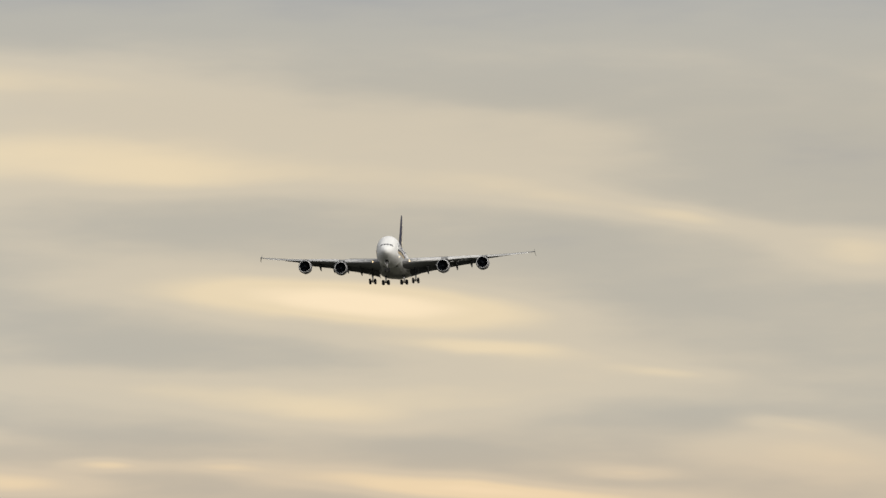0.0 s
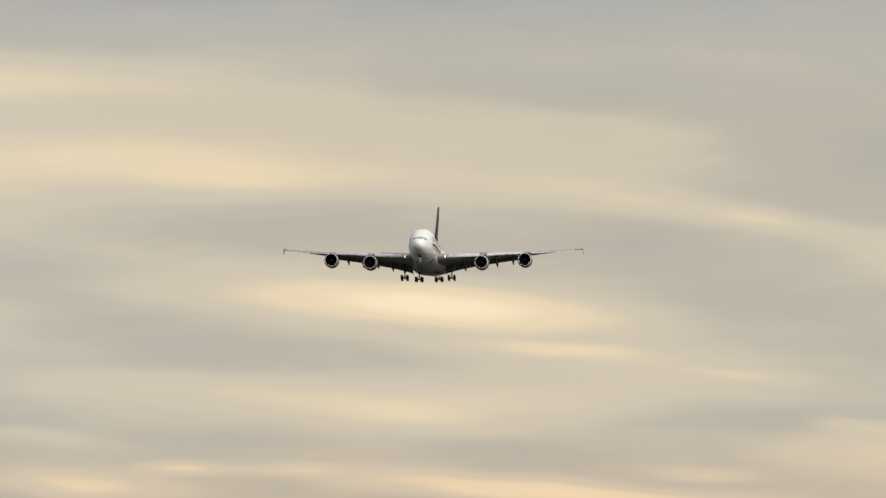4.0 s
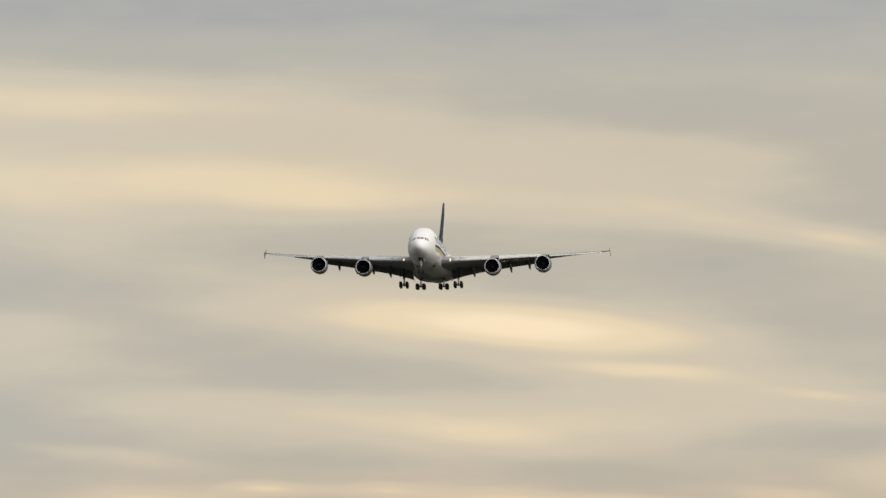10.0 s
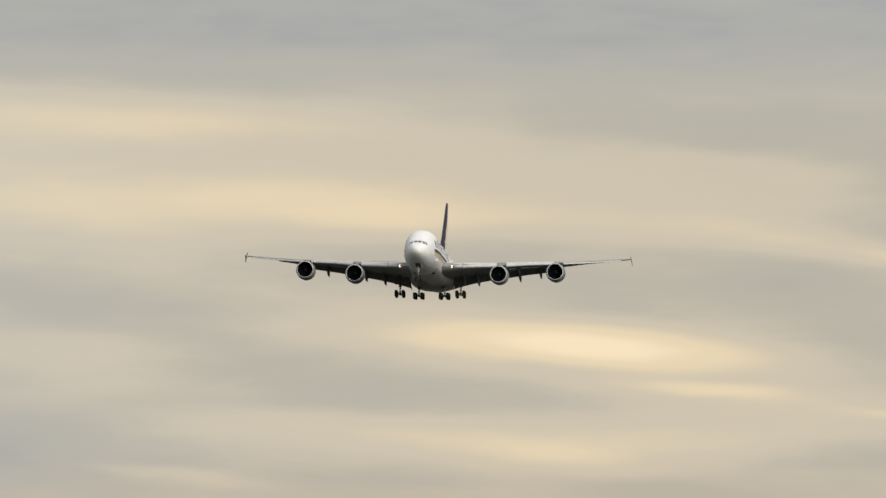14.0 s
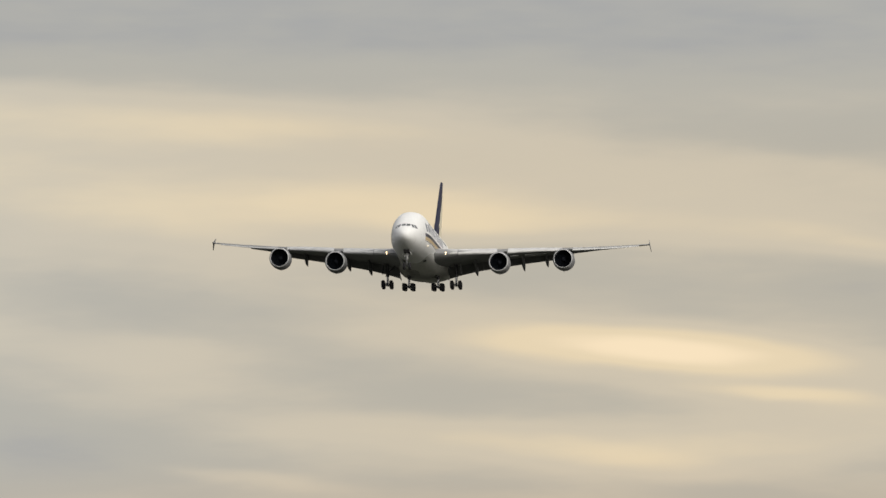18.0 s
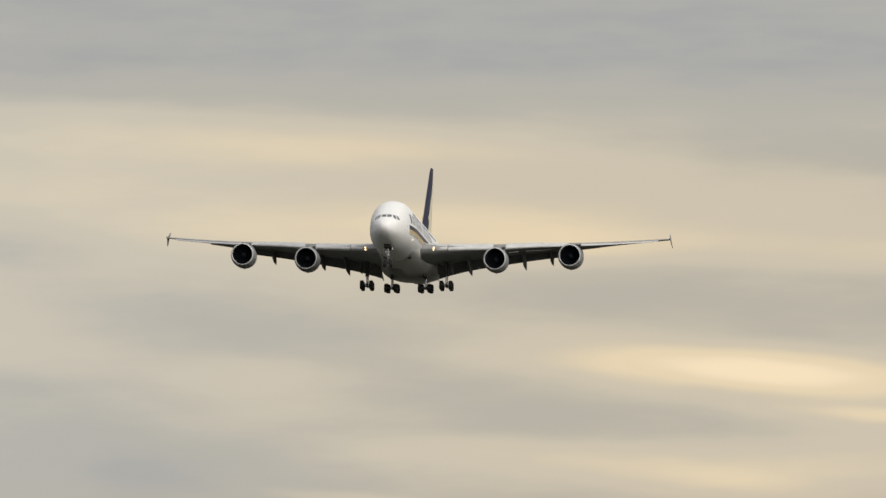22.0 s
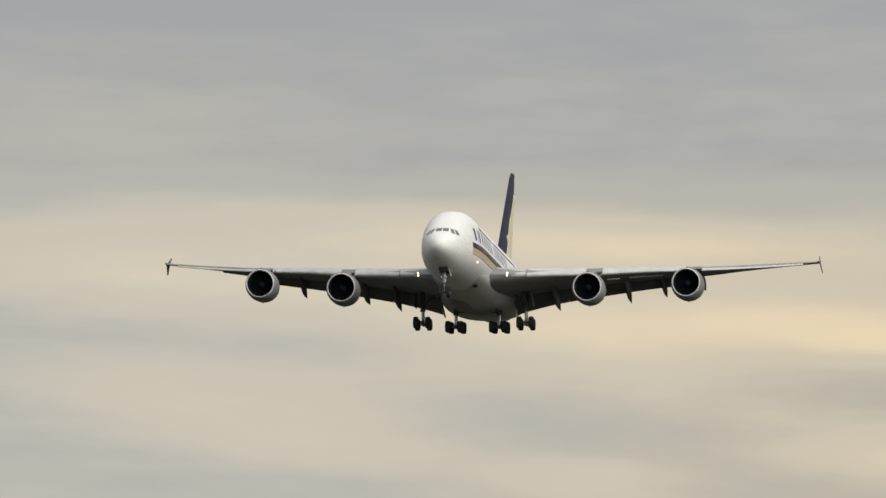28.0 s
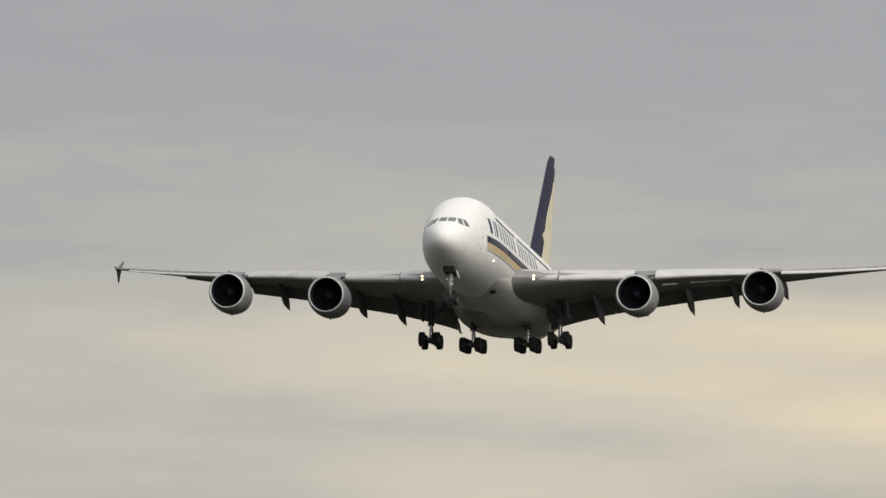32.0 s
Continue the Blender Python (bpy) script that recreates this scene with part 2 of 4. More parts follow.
def cloud_material():
    """Layered evening stratus: long soft banks, lit from behind, broken up by drawn-out noise."""
    mat = bpy.data.materials.new("far_cloud_layers")
    mat.use_nodes = True
    nt = mat.node_tree
    nt.nodes.clear()

    def math_node(op, a, b=None, c=None):
        n = nt.nodes.new("ShaderNodeMath")
        n.operation = op
        for i, v in enumerate((a, b, c)):
            if v is None:
                continue
            if isinstance(v, (int, float)):
                n.inputs[i].default_value = v
            else:
                nt.links.new(v, n.inputs[i])
        return n.outputs[0]

    tc = nt.nodes.new("ShaderNodeTexCoord")
    nrm = nt.nodes.new("ShaderNodeVectorMath")
    nrm.operation = "NORMALIZE"
    nt.links.new(tc.outputs["Object"], nrm.inputs[0])
    sep = nt.nodes.new("ShaderNodeSeparateXYZ")
    nt.links.new(nrm.outputs[0], sep.inputs[0])
    deg = 180 / math.pi
    u = math_node("MULTIPLY", math_node("ARCTAN2", sep.outputs[0], sep.outputs[1]), deg)
    v = math_node("MULTIPLY", math_node("ARCSINE", sep.outputs[2]), deg)
    uv = nt.nodes.new("ShaderNodeCombineXYZ")
    nt.links.new(u, uv.inputs[0])
    nt.links.new(v, uv.inputs[1])

    def cloud_noise(sx, sy, detail, seed, rough=0.5):
        mp = nt.nodes.new("ShaderNodeMapping")
        mp.inputs["Scale"].default_value = (sx, sy, 1)
        mp.inputs["Location"].default_value = (seed, seed * 1.7, seed * 0.3)
        mp.inputs["Rotation"].default_value = (0, 0, radians(1.5))
        nt.links.new(uv.outputs[0], mp.inputs[0])
        n = nt.nodes.new("ShaderNodeTexNoise")
        n.inputs["Scale"].default_value, n.inputs["Detail"].default_value = 1.0, detail
        n.inputs["Roughness"].default_value = rough
        nt.links.new(mp.outputs[0], n.inputs["Vector"])
        return n

    warp = cloud_noise(0.8, 2.6, 3, 11.3)
    wv = nt.nodes.new("ShaderNodeVectorMath")
    wv.operation = "MULTIPLY_ADD"
    wv.inputs[1].default_value = (0.5, 0.10, 0)
    nt.links.new(warp.outputs["Color"], wv.inputs[0])
    wo = nt.nodes.new("ShaderNodeVectorMath")
    wo.operation = "SUBTRACT"
    wo.inputs[1].default_value = (0.25, 0.05, 0)
    nt.links.new(uv.outputs[0], wo.inputs[0])
    nt.links.new(wo.outputs[0], wv.inputs[2])
    lean = nt.nodes.new("ShaderNodeVectorRotate")
    lean.rotation_type = "Z_AXIS"
    lean.inputs["Angle"].default_value = SLOPE
    nt.links.new(wv.outputs[0], lean.inputs["Vector"])
    place = lean.outputs[0]
    wsep = nt.nodes.new("ShaderNodeSeparateXYZ")
    nt.links.new(wv.outputs[0], wsep.inputs[0])

    # the grey upper deck begins at about 4.8 degrees, the glow lies beneath it
    deck = nt.nodes.new("ShaderNodeMapRange")
    deck.interpolation_type = "SMOOTHSTEP"
    deck.inputs["From Min"].default_value, deck.inputs["From Max"].default_value = 4.62, 4.98
    deck.inputs["To Min"].default_value, deck.inputs["To Max"].default_value = 0.405, 0.285
    nt.links.new(wsep.outputs[1], deck.inputs["Value"])
    high = nt.nodes.new("ShaderNodeMapRange")
    high.interpolation_type = "SMOOTHSTEP"
    high.inputs["From Min"].default_value, high.inputs["From Max"].default_value = 5.15, 6.2
    high.inputs["To Min"].default_value, high.inputs["To Max"].default_value = 0.0, -0.10
    nt.links.new(v, high.inputs["Value"])
    total = math_node("ADD", deck.outputs[0], high.outputs[0])
    for bank in (*GLOW, *RIBBON, *WEST, *DIM):
        az, el, sx, sy, gain = bank
        q = nt.nodes.new("ShaderNodeVectorMath")
        q.operation = "MULTIPLY_ADD"
        q.inputs[1].default_value = (1 / sx, 1 / sy, 0)
        c, n = math.cos(SLOPE), math.sin(SLOPE)
        q.inputs[2].default_value = (-(az * c - el * n) / sx, -(az * n + el * c) / sy, 0)
        nt.links.new(place, q.inputs[0])
        d = nt.nodes.new("ShaderNodeVectorMath")
        d.operation = "DOT_PRODUCT"
        nt.links.new(q.outputs[0], d.inputs[0])
        nt.links.new(q.outputs[0], d.inputs[1])
        total = math_node("MULTIPLY_ADD", math_node("POWER", 0.45, d.outputs["Value"]), gain, total)
    for sx, sy, detail, seed, gain in ((0.55, 3.2, 5, 3.1, 0.09), (1.6, 8.0, 6, 7.7, 0.11), (5.0, 20.0, 4, 5.3, 0.035)):
        n = cloud_noise(sx, sy, detail, seed, 0.45)
        total = math_node("ADD", total, math_node("MULTIPLY_ADD", n.outputs["Fac"], gain, -gain / 2))
    ramp = nt.nodes.new("ShaderNodeValToRGB")
    ramp.color_ramp.interpolation = "EASE"
    stops = ((0.0, (0.30, 0.298, 0.292)), (0.2, (0.395, 0.385, 0.360)), (0.36, (0.50, 0.467, 0.385)), (0.52, (0.64, 0.565, 0.43)),
             (0.74, (0.82, 0.68, 0.455)), (1.0, (0.97, 0.79, 0.53)))
    els = ramp.color_ramp.elements
    while len(els) < len(stops):
        els.new(0.5)
    for e, (p, c) in zip(els, stops):
        e.position, e.color = p, (c[0] * 0.995, c[1] * 0.995, c[2] * 1.022, 1)
    nt.links.new(total, ramp.inputs[0])
    # the upper deck is a cooler grey than the haze under it
    cool = nt.nodes.new("ShaderNodeMapRange")
    cool.interpolation_type = "SMOOTHSTEP"
    cool.inputs["From Min"].default_value, cool.inputs["From Max"].default_value = 4.3, 5.1
    nt.links.new(v, cool.inputs["Value"])
    west = nt.nodes.new("ShaderNodeMapRange")
    west.interpolation_type = "SMOOTHSTEP"
    west.inputs["From Min"].default_value, west.inputs["From Max"].default_value = -3.0, -6.5
    west.inputs["To Max"].default_value = 1.0
    nt.links.new(u, west.inputs["Value"])
    chill = math_node("MAXIMUM", cool.outputs[0], west.outputs[0])
    hue = nt.nodes.new("ShaderNodeMix")
    hue.data_type = "RGBA"
    hue.blend_type = "MULTIPLY"
    hue.inputs["B"].default_value = (0.952, 1.0, 1.075, 1)
    nt.links.new(chill, hue.inputs["Factor"])
    nt.links.new(ramp.outputs[0], hue.inputs["A"])
    # low banks glow a warmer peach
    low = nt.nodes.new("ShaderNodeMapRange")
    low.interpolation_type = "SMOOTHSTEP"
    low.inputs["From Min"].default_value, low.inputs["From Max"].default_value = 3.05, 2.6
    nt.links.new(v, low.inputs["Value"])
    peach = nt.nodes.new("ShaderNodeMix")
    peach.data_type = "RGBA"
    peach.blend_type = "MULTIPLY"
    peach.inputs["B"].default_value = (1.04, 0.975, 0.92, 1)
    nt.links.new(low.outputs[0], peach.inputs["Factor"])
    nt.links.new(hue.outputs["Result"], peach.inputs["A"])
    em = nt.nodes.new("ShaderNodeEmission")
    nt.links.new(peach.outputs["Result"], em.inputs[0])
    out = nt.nodes.new("ShaderNodeOutputMaterial")
    nt.links.new(em.outputs[0], out.inputs[0])
    return mat


# ---- mesh helpers ----
REF = Vector((0, 30, 0))      # the aircraft's origin, 30 m behind its nose tip


def mesh_of(name, verts, faces, mat, smooth=True, shift=True, sharp=38):
    me = bpy.data.meshes.new(name)
    off = REF if shift else Vector((0, 0, 0))
    me.from_pydata([tuple(Vector(p) - off) for p in verts], [], faces)
    me.update()
    bm = bmesh.new()
    bm.from_mesh(me)
    bmesh.ops.recalc_face_normals(bm, faces=bm.faces)
    bm.to_mesh(me)
    bm.free()
    if smooth:
        me.polygons.foreach_set("use_smooth", [True] * len(me.polygons))
        me.set_sharp_from_angle(angle=radians(sharp))
    me.materials.append(mat)
    return me


def part(name, shape, mat, parent, label="", smooth=True, shift=True, sharp=38):
    """One mesh object from (verts, faces) under a thing or a part."""
    ob = new(name, mesh_of(name, shape[0], shape[1], mat, smooth, shift, sharp))
    ob.parent = parent
    if label:
        tagged(ob, label)
    return ob


def loft(rings, cap=True, closed=True):
    """A skin over rings of equal length."""
    n = len(rings[0])
    verts = [p for r in rings for p in r]
    faces = []
    for i in range(len(rings) - 1):
        for j in range(n if closed else n - 1):
            k = (j + 1) % n
            faces.append((i * n + j, i * n + k, (i + 1) * n + k, (i + 1) * n + j))
    if cap:
        faces.append(tuple(range(n))[::-1])
        faces.append(tuple((len(rings) - 1) * n + j for j in range(n)))
    return verts, faces


def join(*shapes):
    verts, faces = [], []
    for v, f in shapes:
        b = len(verts)
        verts += v
        faces += [tuple(i + b for i in q) for q in f]
    return verts, faces


def moved(shape, m):
    return [m @ Vector(p) for p in shape[0]], shape[1]


def lathe(profile, n=40, axis="Y"):
    """A body turned about an axis from (along, radius) pairs."""
    rings = []
    for a, r in profile:
        ring = []
        for i in range(n):
            t = 2 * math.pi * i / n
            c, s = r * math.cos(t), r * math.sin(t)
            ring.append(Vector((c, a, s)) if axis == "Y" else Vector((a, c, s)) if axis == "X" else Vector((c, s, a)))
        rings.append(ring)
    return loft(rings, cap=False)


def rod(a, b, r, r2=None, n=12):
    a, b = Vector(a), Vector(b)
    q = (b - a).to_track_quat("Z", "Y").to_matrix().to_4x4()
    rings = []
    for p, rad in ((a, r), (b, r2 or r)):
        rings.append([p + q @ Vector((rad * math.cos(2 * math.pi * i / n), rad * math.sin(2 * math.pi * i / n), 0)) for i in range(n)])
    return loft(rings)


def slab(corners, thick):
    """A plate from a planar outline, thickened along its normal."""
    c = [Vector(p) for p in corners]
    nrm = (c[1] - c[0]).cross(c[-1] - c[0]).normalized() * thick / 2
    return loft([[p - nrm for p in c], [p + nrm for p in c]])


def block(x0, x1, y0, y1, z0, z1):
    return loft([[Vector((x, y, z)) for x, z in ((x0, z0), (x1, z0), (x1, z1), (x0, z1))] for y in (y0, y1)])


def hermite(xs, ys, x):
    """A smooth curve through a table."""
    if x <= xs[0]:
        return ys[0]
    if x >= xs[-1]:
        return ys[-1]
    i = max(j for j in range(len(xs) - 1) if xs[j] <= x)

    def slope(j):
        if j == 0:
            return (ys[1] - ys[0]) / (xs[1] - xs[0])
        if j == len(xs) - 1:
            return (ys[-1] - ys[-2]) / (xs[-1] - xs[-2])
        d0, d1 = (ys[j] - ys[j - 1]) / (xs[j] - xs[j - 1]), (ys[j + 1] - ys[j]) / (xs[j + 1] - xs[j])
        return 0 if d0 * d1 <= 0 else 2 * d0 * d1 / (d0 + d1)

    h = xs[i + 1] - xs[i]
    t = (x - xs[i]) / h
    return (ys[i] * (2 * t**3 - 3 * t**2 + 1) + ys[i + 1] * (3 * t**2 - 2 * t**3)
            + h * (slope(i) * (t**3 - 2 * t**2 + t) + slope(i + 1) * (t**3 - t**2)))


# ---- the setting ----
def build_setting():
    n = 48
    verts = [Vector((0, 0, 0))]
    faces = []
    for k, r in enumerate((30, 120, 400, 1200, 2600, 4850)):
        for i in range(n):
            a = 2 * math.pi * i / n
            verts.append(Vector((r * math.cos(a), r * math.sin(a), 0)))
        for i in range(n):
            j = (i + 1) % n
            if k == 0:
                faces.append((0, 1 + i, 1 + j))
            else:
                b, c = 1 + (k - 1) * n, 1 + k * n
                faces.append((b + i, c + i, c + j, b + j))
    ground = new("ground", mesh_of("ground", verts, faces, field_material(), shift=False))
    tagged(ground, "flat mown airfield grass with drier tracts", "ground", kind="structure")

    radius, rings = 4800.0, []
    for i in range(33):
        el = radians(-0.6 + 32 * i / 32)
        rings.append([Vector((radius * math.sin(radians(a)) * math.cos(el), radius * math.cos(radians(a)) * math.cos(el), radius * math.sin(el)))
                      for a in range(-66, 61, 2)])
    sky = new("backdrop", mesh_of("backdrop", *loft(rings, cap=False, closed=False), cloud_material(), shift=False))
    sky.location = EYE
    tagged(sky, "layered grey stratus cloud with golden glowing banks", "sky", kind="structure")


# ---- the airliner ----
HY = [0, .25, .6, 1.2, 2, 3, 4, 5.5, 7.5, 10, 13, 16, 48, 53, 58, 63, 67, 70.4]
HS = [math.sqrt(y) for y in HY]
H_TOP = [-1.05, -.40, -.08, .30, .68, 1.15, 1.72, 2.52, 3.38, 4.12, 4.50, 4.6, 4.6, 4.5, 4.2, 3.9, 3.6, 3.2]
H_BOT = [-1.05, -1.66, -1.98, -2.34, -2.68, -3.01, -3.27, -3.55, -3.76, -3.86, -3.88, -3.88, -3.88, -3.78, -2.8, -.9, .4, 1.9]
H_WID = [.02, .68, 1.04, 1.45, 1.82, 2.17, 2.43, 2.72, 3.03, 3.33, 3.53, 3.57, 3.57, 3.5, 2.95, 2.05, 1.35, .35]
H_MID = [-1.05, -1.05, -1.04, -1.02, -.98, -.92, -.86, -.78, -.7, -.62, -.6, -.6, -.6, -.25, .5, 1.2, 1.9, 2.5]
E_LOW = 2.1


def hull(y):
    s = math.sqrt(max(y, 0))
    return tuple(hermite(HS, tab, s) for tab in (H_TOP, H_BOT, H_WID, H_MID))


def upper_power(y):
    return 2.12 + .22 * min(1, max(0, (18 - y) / 8))


def hull_x(y, z):
    """Half the fuselage's width at a station and height."""
    top, bot, wid, mid = hull(y)
    r, e = ((z - mid) / max(top - mid, .01), upper_power(y)) if z > mid else ((mid - z) / max(mid - bot, .01), E_LOW)
    return 0.0 if r >= 1 else wid * (1 - r**e) ** (1 / e)


def hull_y(x, z):
    """The station at which the nose's skin passes through x, z as seen from ahead."""
    lo, hi = 0.0, 16.0
    for _ in range(30):
        m = (lo + hi) / 2
        if hull_x(m, z) >= abs(x):
            hi = m
        else:
            lo = m
    return hi


def hull_ring(y, n=72):
    top, bot, wid, mid = hull(y)
    ring = []
    for i in range(n):
        a = 2 * math.pi * i / n
        c, s = math.cos(a), math.sin(a)
        e, h = (upper_power(y), top - mid) if s >= 0 else (E_LOW, mid - bot)
        ring.append(Vector((wid * math.copysign(abs(c) ** (2 / e), c), y, mid + h * math.copysign(abs(s) ** (2 / e), s))))
    return ring


def side_patch(y0, y1, z0, z1, side, lift=0.012, ny=2, nz=2, slant=0.0):
    """A panel that follows the fuselage's side, with a little thickness."""
    outer, inner = [], []
    for i in range(ny + 1):
        for j in range(nz + 1):
            z = z0 + (z1 - z0) * j / nz
            y = y0 + (y1 - y0) * i / ny + slant * (z - z0)
            x = hull_x(y, z)
            nz_ = (hull_x(y, z - .05) - hull_x(y, z + .05)) / .1
            nrm = Vector((1, -(hull_x(y + .05, z) - hull_x(y - .05, z)) / .1, nz_)).normalized()
            p, q = Vector((x, y, z)) + nrm * lift, Vector((x, y, z)) - nrm * .02
            p.x *= side
            q.x *= side
            outer.append(p)
            inner.append(q)
    w = nz + 1
    k = len(outer)
    faces = [(i * w + j, (i + 1) * w + j, (i + 1) * w + j + 1, i * w + j + 1) for i in range(ny) for j in range(nz)]
    edge = [j for j in range(w)] + [i * w + nz for i in range(1, ny + 1)] + [ny * w + j for j in range(nz - 1, -1, -1)] + [i * w for i in range(ny - 1, 0, -1)]
    faces += [(a, b, b + k, a + k) for a, b in zip(edge, edge[1:] + edge[:1])]
    return outer + inner, faces


def front_patch(corners, lift=0.012, n=4):
    """A pane on the nose: four corners x, z as seen from ahead."""
    (ax, az), (bx, bz), (cx, cz), (dx, dz) = corners
    outer = []
    for i in range(n + 1):
        s = i / n
        for j in range(n + 1):
            t = j / n
            x = (ax * (1 - s) + bx * s) * (1 - t) + (dx * (1 - s) + cx * s) * t
            z = (az * (1 - s) + bz * s) * (1 - t) + (dz * (1 - s) + cz * s) * t
            outer.append(Vector((x, hull_y(x, z) - lift, z + lift * .6)))
    w = n + 1
    faces = [(i * w + j, (i + 1) * w + j, (i + 1) * w + j + 1, i * w + j + 1) for i in range(n) for j in range(n)]
    k = len(outer)
    inner = [p + Vector((0, .05, -.03)) for p in outer]
    edge = [j for j in range(w)] + [i * w + n for i in range(1, n + 1)] + [n * w + j for j in range(n - 1, -1, -1)] + [i * w for i in range(n - 1, 0, -1)]
    faces += [(a, b, b + k, a + k) for a, b in zip(edge, edge[1:] + edge[:1])]
    return outer + inner, faces


# wing stations: span, leading edge y, chord, leading edge z, thickness ratio, incidence (degrees)
WX = [2.4, 3.6, 6.0, 9.5, 14.8, 20.0, 25.7, 32.0, 36.5, 39.7]
W_LE = [20.6, 21.8, 23.8, 26.3, 30.1, 33.9, 38.1, 42.7, 46.0, 48.5]
W_CH = [19.8, 18.4, 15.9, 13.6, 11.4, 9.6, 8.0, 6.3, 5.0, 3.9]
W_Z = [-1.90, -1.80, -1.55, -1.12, -.50, .20, .86, 1.70, 2.38, 2.92]
W_T = [.135, .135, .128, .118, .108, .10, .088, .072, .062, .058]
W_I = [3.2, 3.2, 3.0, 2.6, 1.8, 1.2, -.1, -2.8, -4.3, -4.9]


def wing_at(x):
    return tuple(hermite(WX, tab, x) for tab in (W_LE, W_CH, W_Z, W_T, W_I))


def thick(s, t):
    return 5 * t * (.2969 * math.sqrt(s) - .126 * s - .3516 * s**2 + .2843 * s**3 - .1036 * s**4)


def foil(lo, hi, t, n=12):
    """Upper skin from hi to lo, then the lower skin from lo to hi, as (s, h) in chords."""
    ss = [lo + (hi - lo) * (1 - math.cos(math.pi * i / n)) / 2 for i in range(n + 1)]
    up = [(s, thick(s, t) * 1.08 + .012 * math.sin(math.pi * s)) for s in reversed(ss)]
    low = [(s, -thick(s, t) * .92 + .012 * math.sin(math.pi * s)) for s in ss]
    return up + (low[1:] if lo == 0 else low)


def wing_point(x, s, h, side):
    le, ch, z, t, inc = wing_at(x)
    a = radians(inc)
    return Vector((side * x, le + ch * (s * math.cos(a) + h * math.sin(a)), z - ch * (s * math.sin(a) - h * math.cos(a))))


def wing_loft(x0, x1, lo, hi, side, step=1.2):
    n = max(2, int((x1 - x0) / step))
    rings = []
    for i in range(n + 1):
        x = x0 + (x1 - x0) * i / n
        rings.append([wing_point(x, s, h, side) for s, h in foil(lo, hi, wing_at(x)[3])])
    return loft(rings)


def surface_strip(x0, x1, side, hinge, chord, drop, back=0.0, down=0.0, t=.12, step=1.2):
    """A flap or aileron: its own foil, turned down about the hinge."""
    n = max(2, int((x1 - x0) / step))
    rings = []
    a = radians(drop)
    for i in range(n + 1):
        x = x0 + (x1 - x0) * i / n
        ring = []
        for s, h in foil(0, 1, t, 9):
            s, h = s * chord, h * chord
            ring.append(wing_point(x, hinge + back + s * math.cos(a) + h * math.sin(a), -down - s * math.sin(a) + h * math.cos(a), side))
        rings.append(ring)
    return loft(rings)


def slat_strip(x0, x1, side, drop=17.0, step=1.0):
    """A leading-edge slat: a crescent shell, slid forward and turned nose-down."""
    n = max(2, int((x1 - x0) / step))
    rings = []
    a = radians(drop)
    for i in range(n + 1):
        x = x0 + (x1 - x0) * i / n
        t = wing_at(x)[3]
        k = 11
        ring = []
        outer = []
        for j in range(k + 1):
            f = j / k
            s = .135 * (1 - f / .72) ** 2 if f < .72 else .045 * ((f - .72) / .28) ** 2
            h = thick(s, t) * 1.08 if f < .72 else -thick(s, t) * .92
            outer.append((s, h))
        inner = [(.03 + s * .80, h * .72 - .004) for s, h in reversed(outer[1:-1])]
        for s, h in outer + inner:
            small = .68 + .32 * min(1, max(0, (x - 4) / 11)) + .06 * min(1, max(0, (x - 26) / 11))
            ds, dh = (s - .125) * small, (h - .042) * small
            s2, h2 = .125 + ds * math.cos(a) - dh * math.sin(a), .042 + ds * math.sin(a) + dh * math.cos(a)
            ring.append(wing_point(x, s2 - .056 * small, h2 + .004 - .009 * min(1, max(0, (x - 22) / 8)), side))
        rings.append(ring)
    return loft(rings)


def canoe(x, side, y0, z0, y1, z1, wide, deep):
    """A flap-track fairing: a slim pod that tapers to a point aft."""
    rings, n = [], 14
    for i in range(15):
        f = i / 14
        r = max(.02, math.sin(math.pi * min(1, f * 1.35 + .02) / 2) * (1 if f < .5 else max(.0, 1 - ((f - .5) / .5) ** 1.6)))
        y, z = y0 + (y1 - y0) * f, z0 + (z1 - z0) * f ** 1.5
        rings.append([Vector((side * x + wide / 2 * r * math.cos(2 * math.pi * j / n), y, z + deep / 2 * r * math.sin(2 * math.pi * j / n))) for j in range(n)])
    return loft(rings)


def fan_blade_shape():
    rings = []
    for i in range(6):
        f = i / 5
        r, w, tw = .42 + 1.05 * f, .26 + .12 * f, radians(25 + 38 * f)
        ax = Vector((math.sin(tw), math.cos(tw), 0))
        nx = Vector((math.cos(tw), -math.sin(tw), 0)) * .012
        c = Vector((.10 * f * f, 1.45 + .05 * f, r))
        rings.append([c - ax * w * .5 + nx, c + ax * w * .5 + nx, c + ax * w * .5 - nx, c - ax * w * .5 - nx])
    return loft(rings)


BLADE_MESH = []


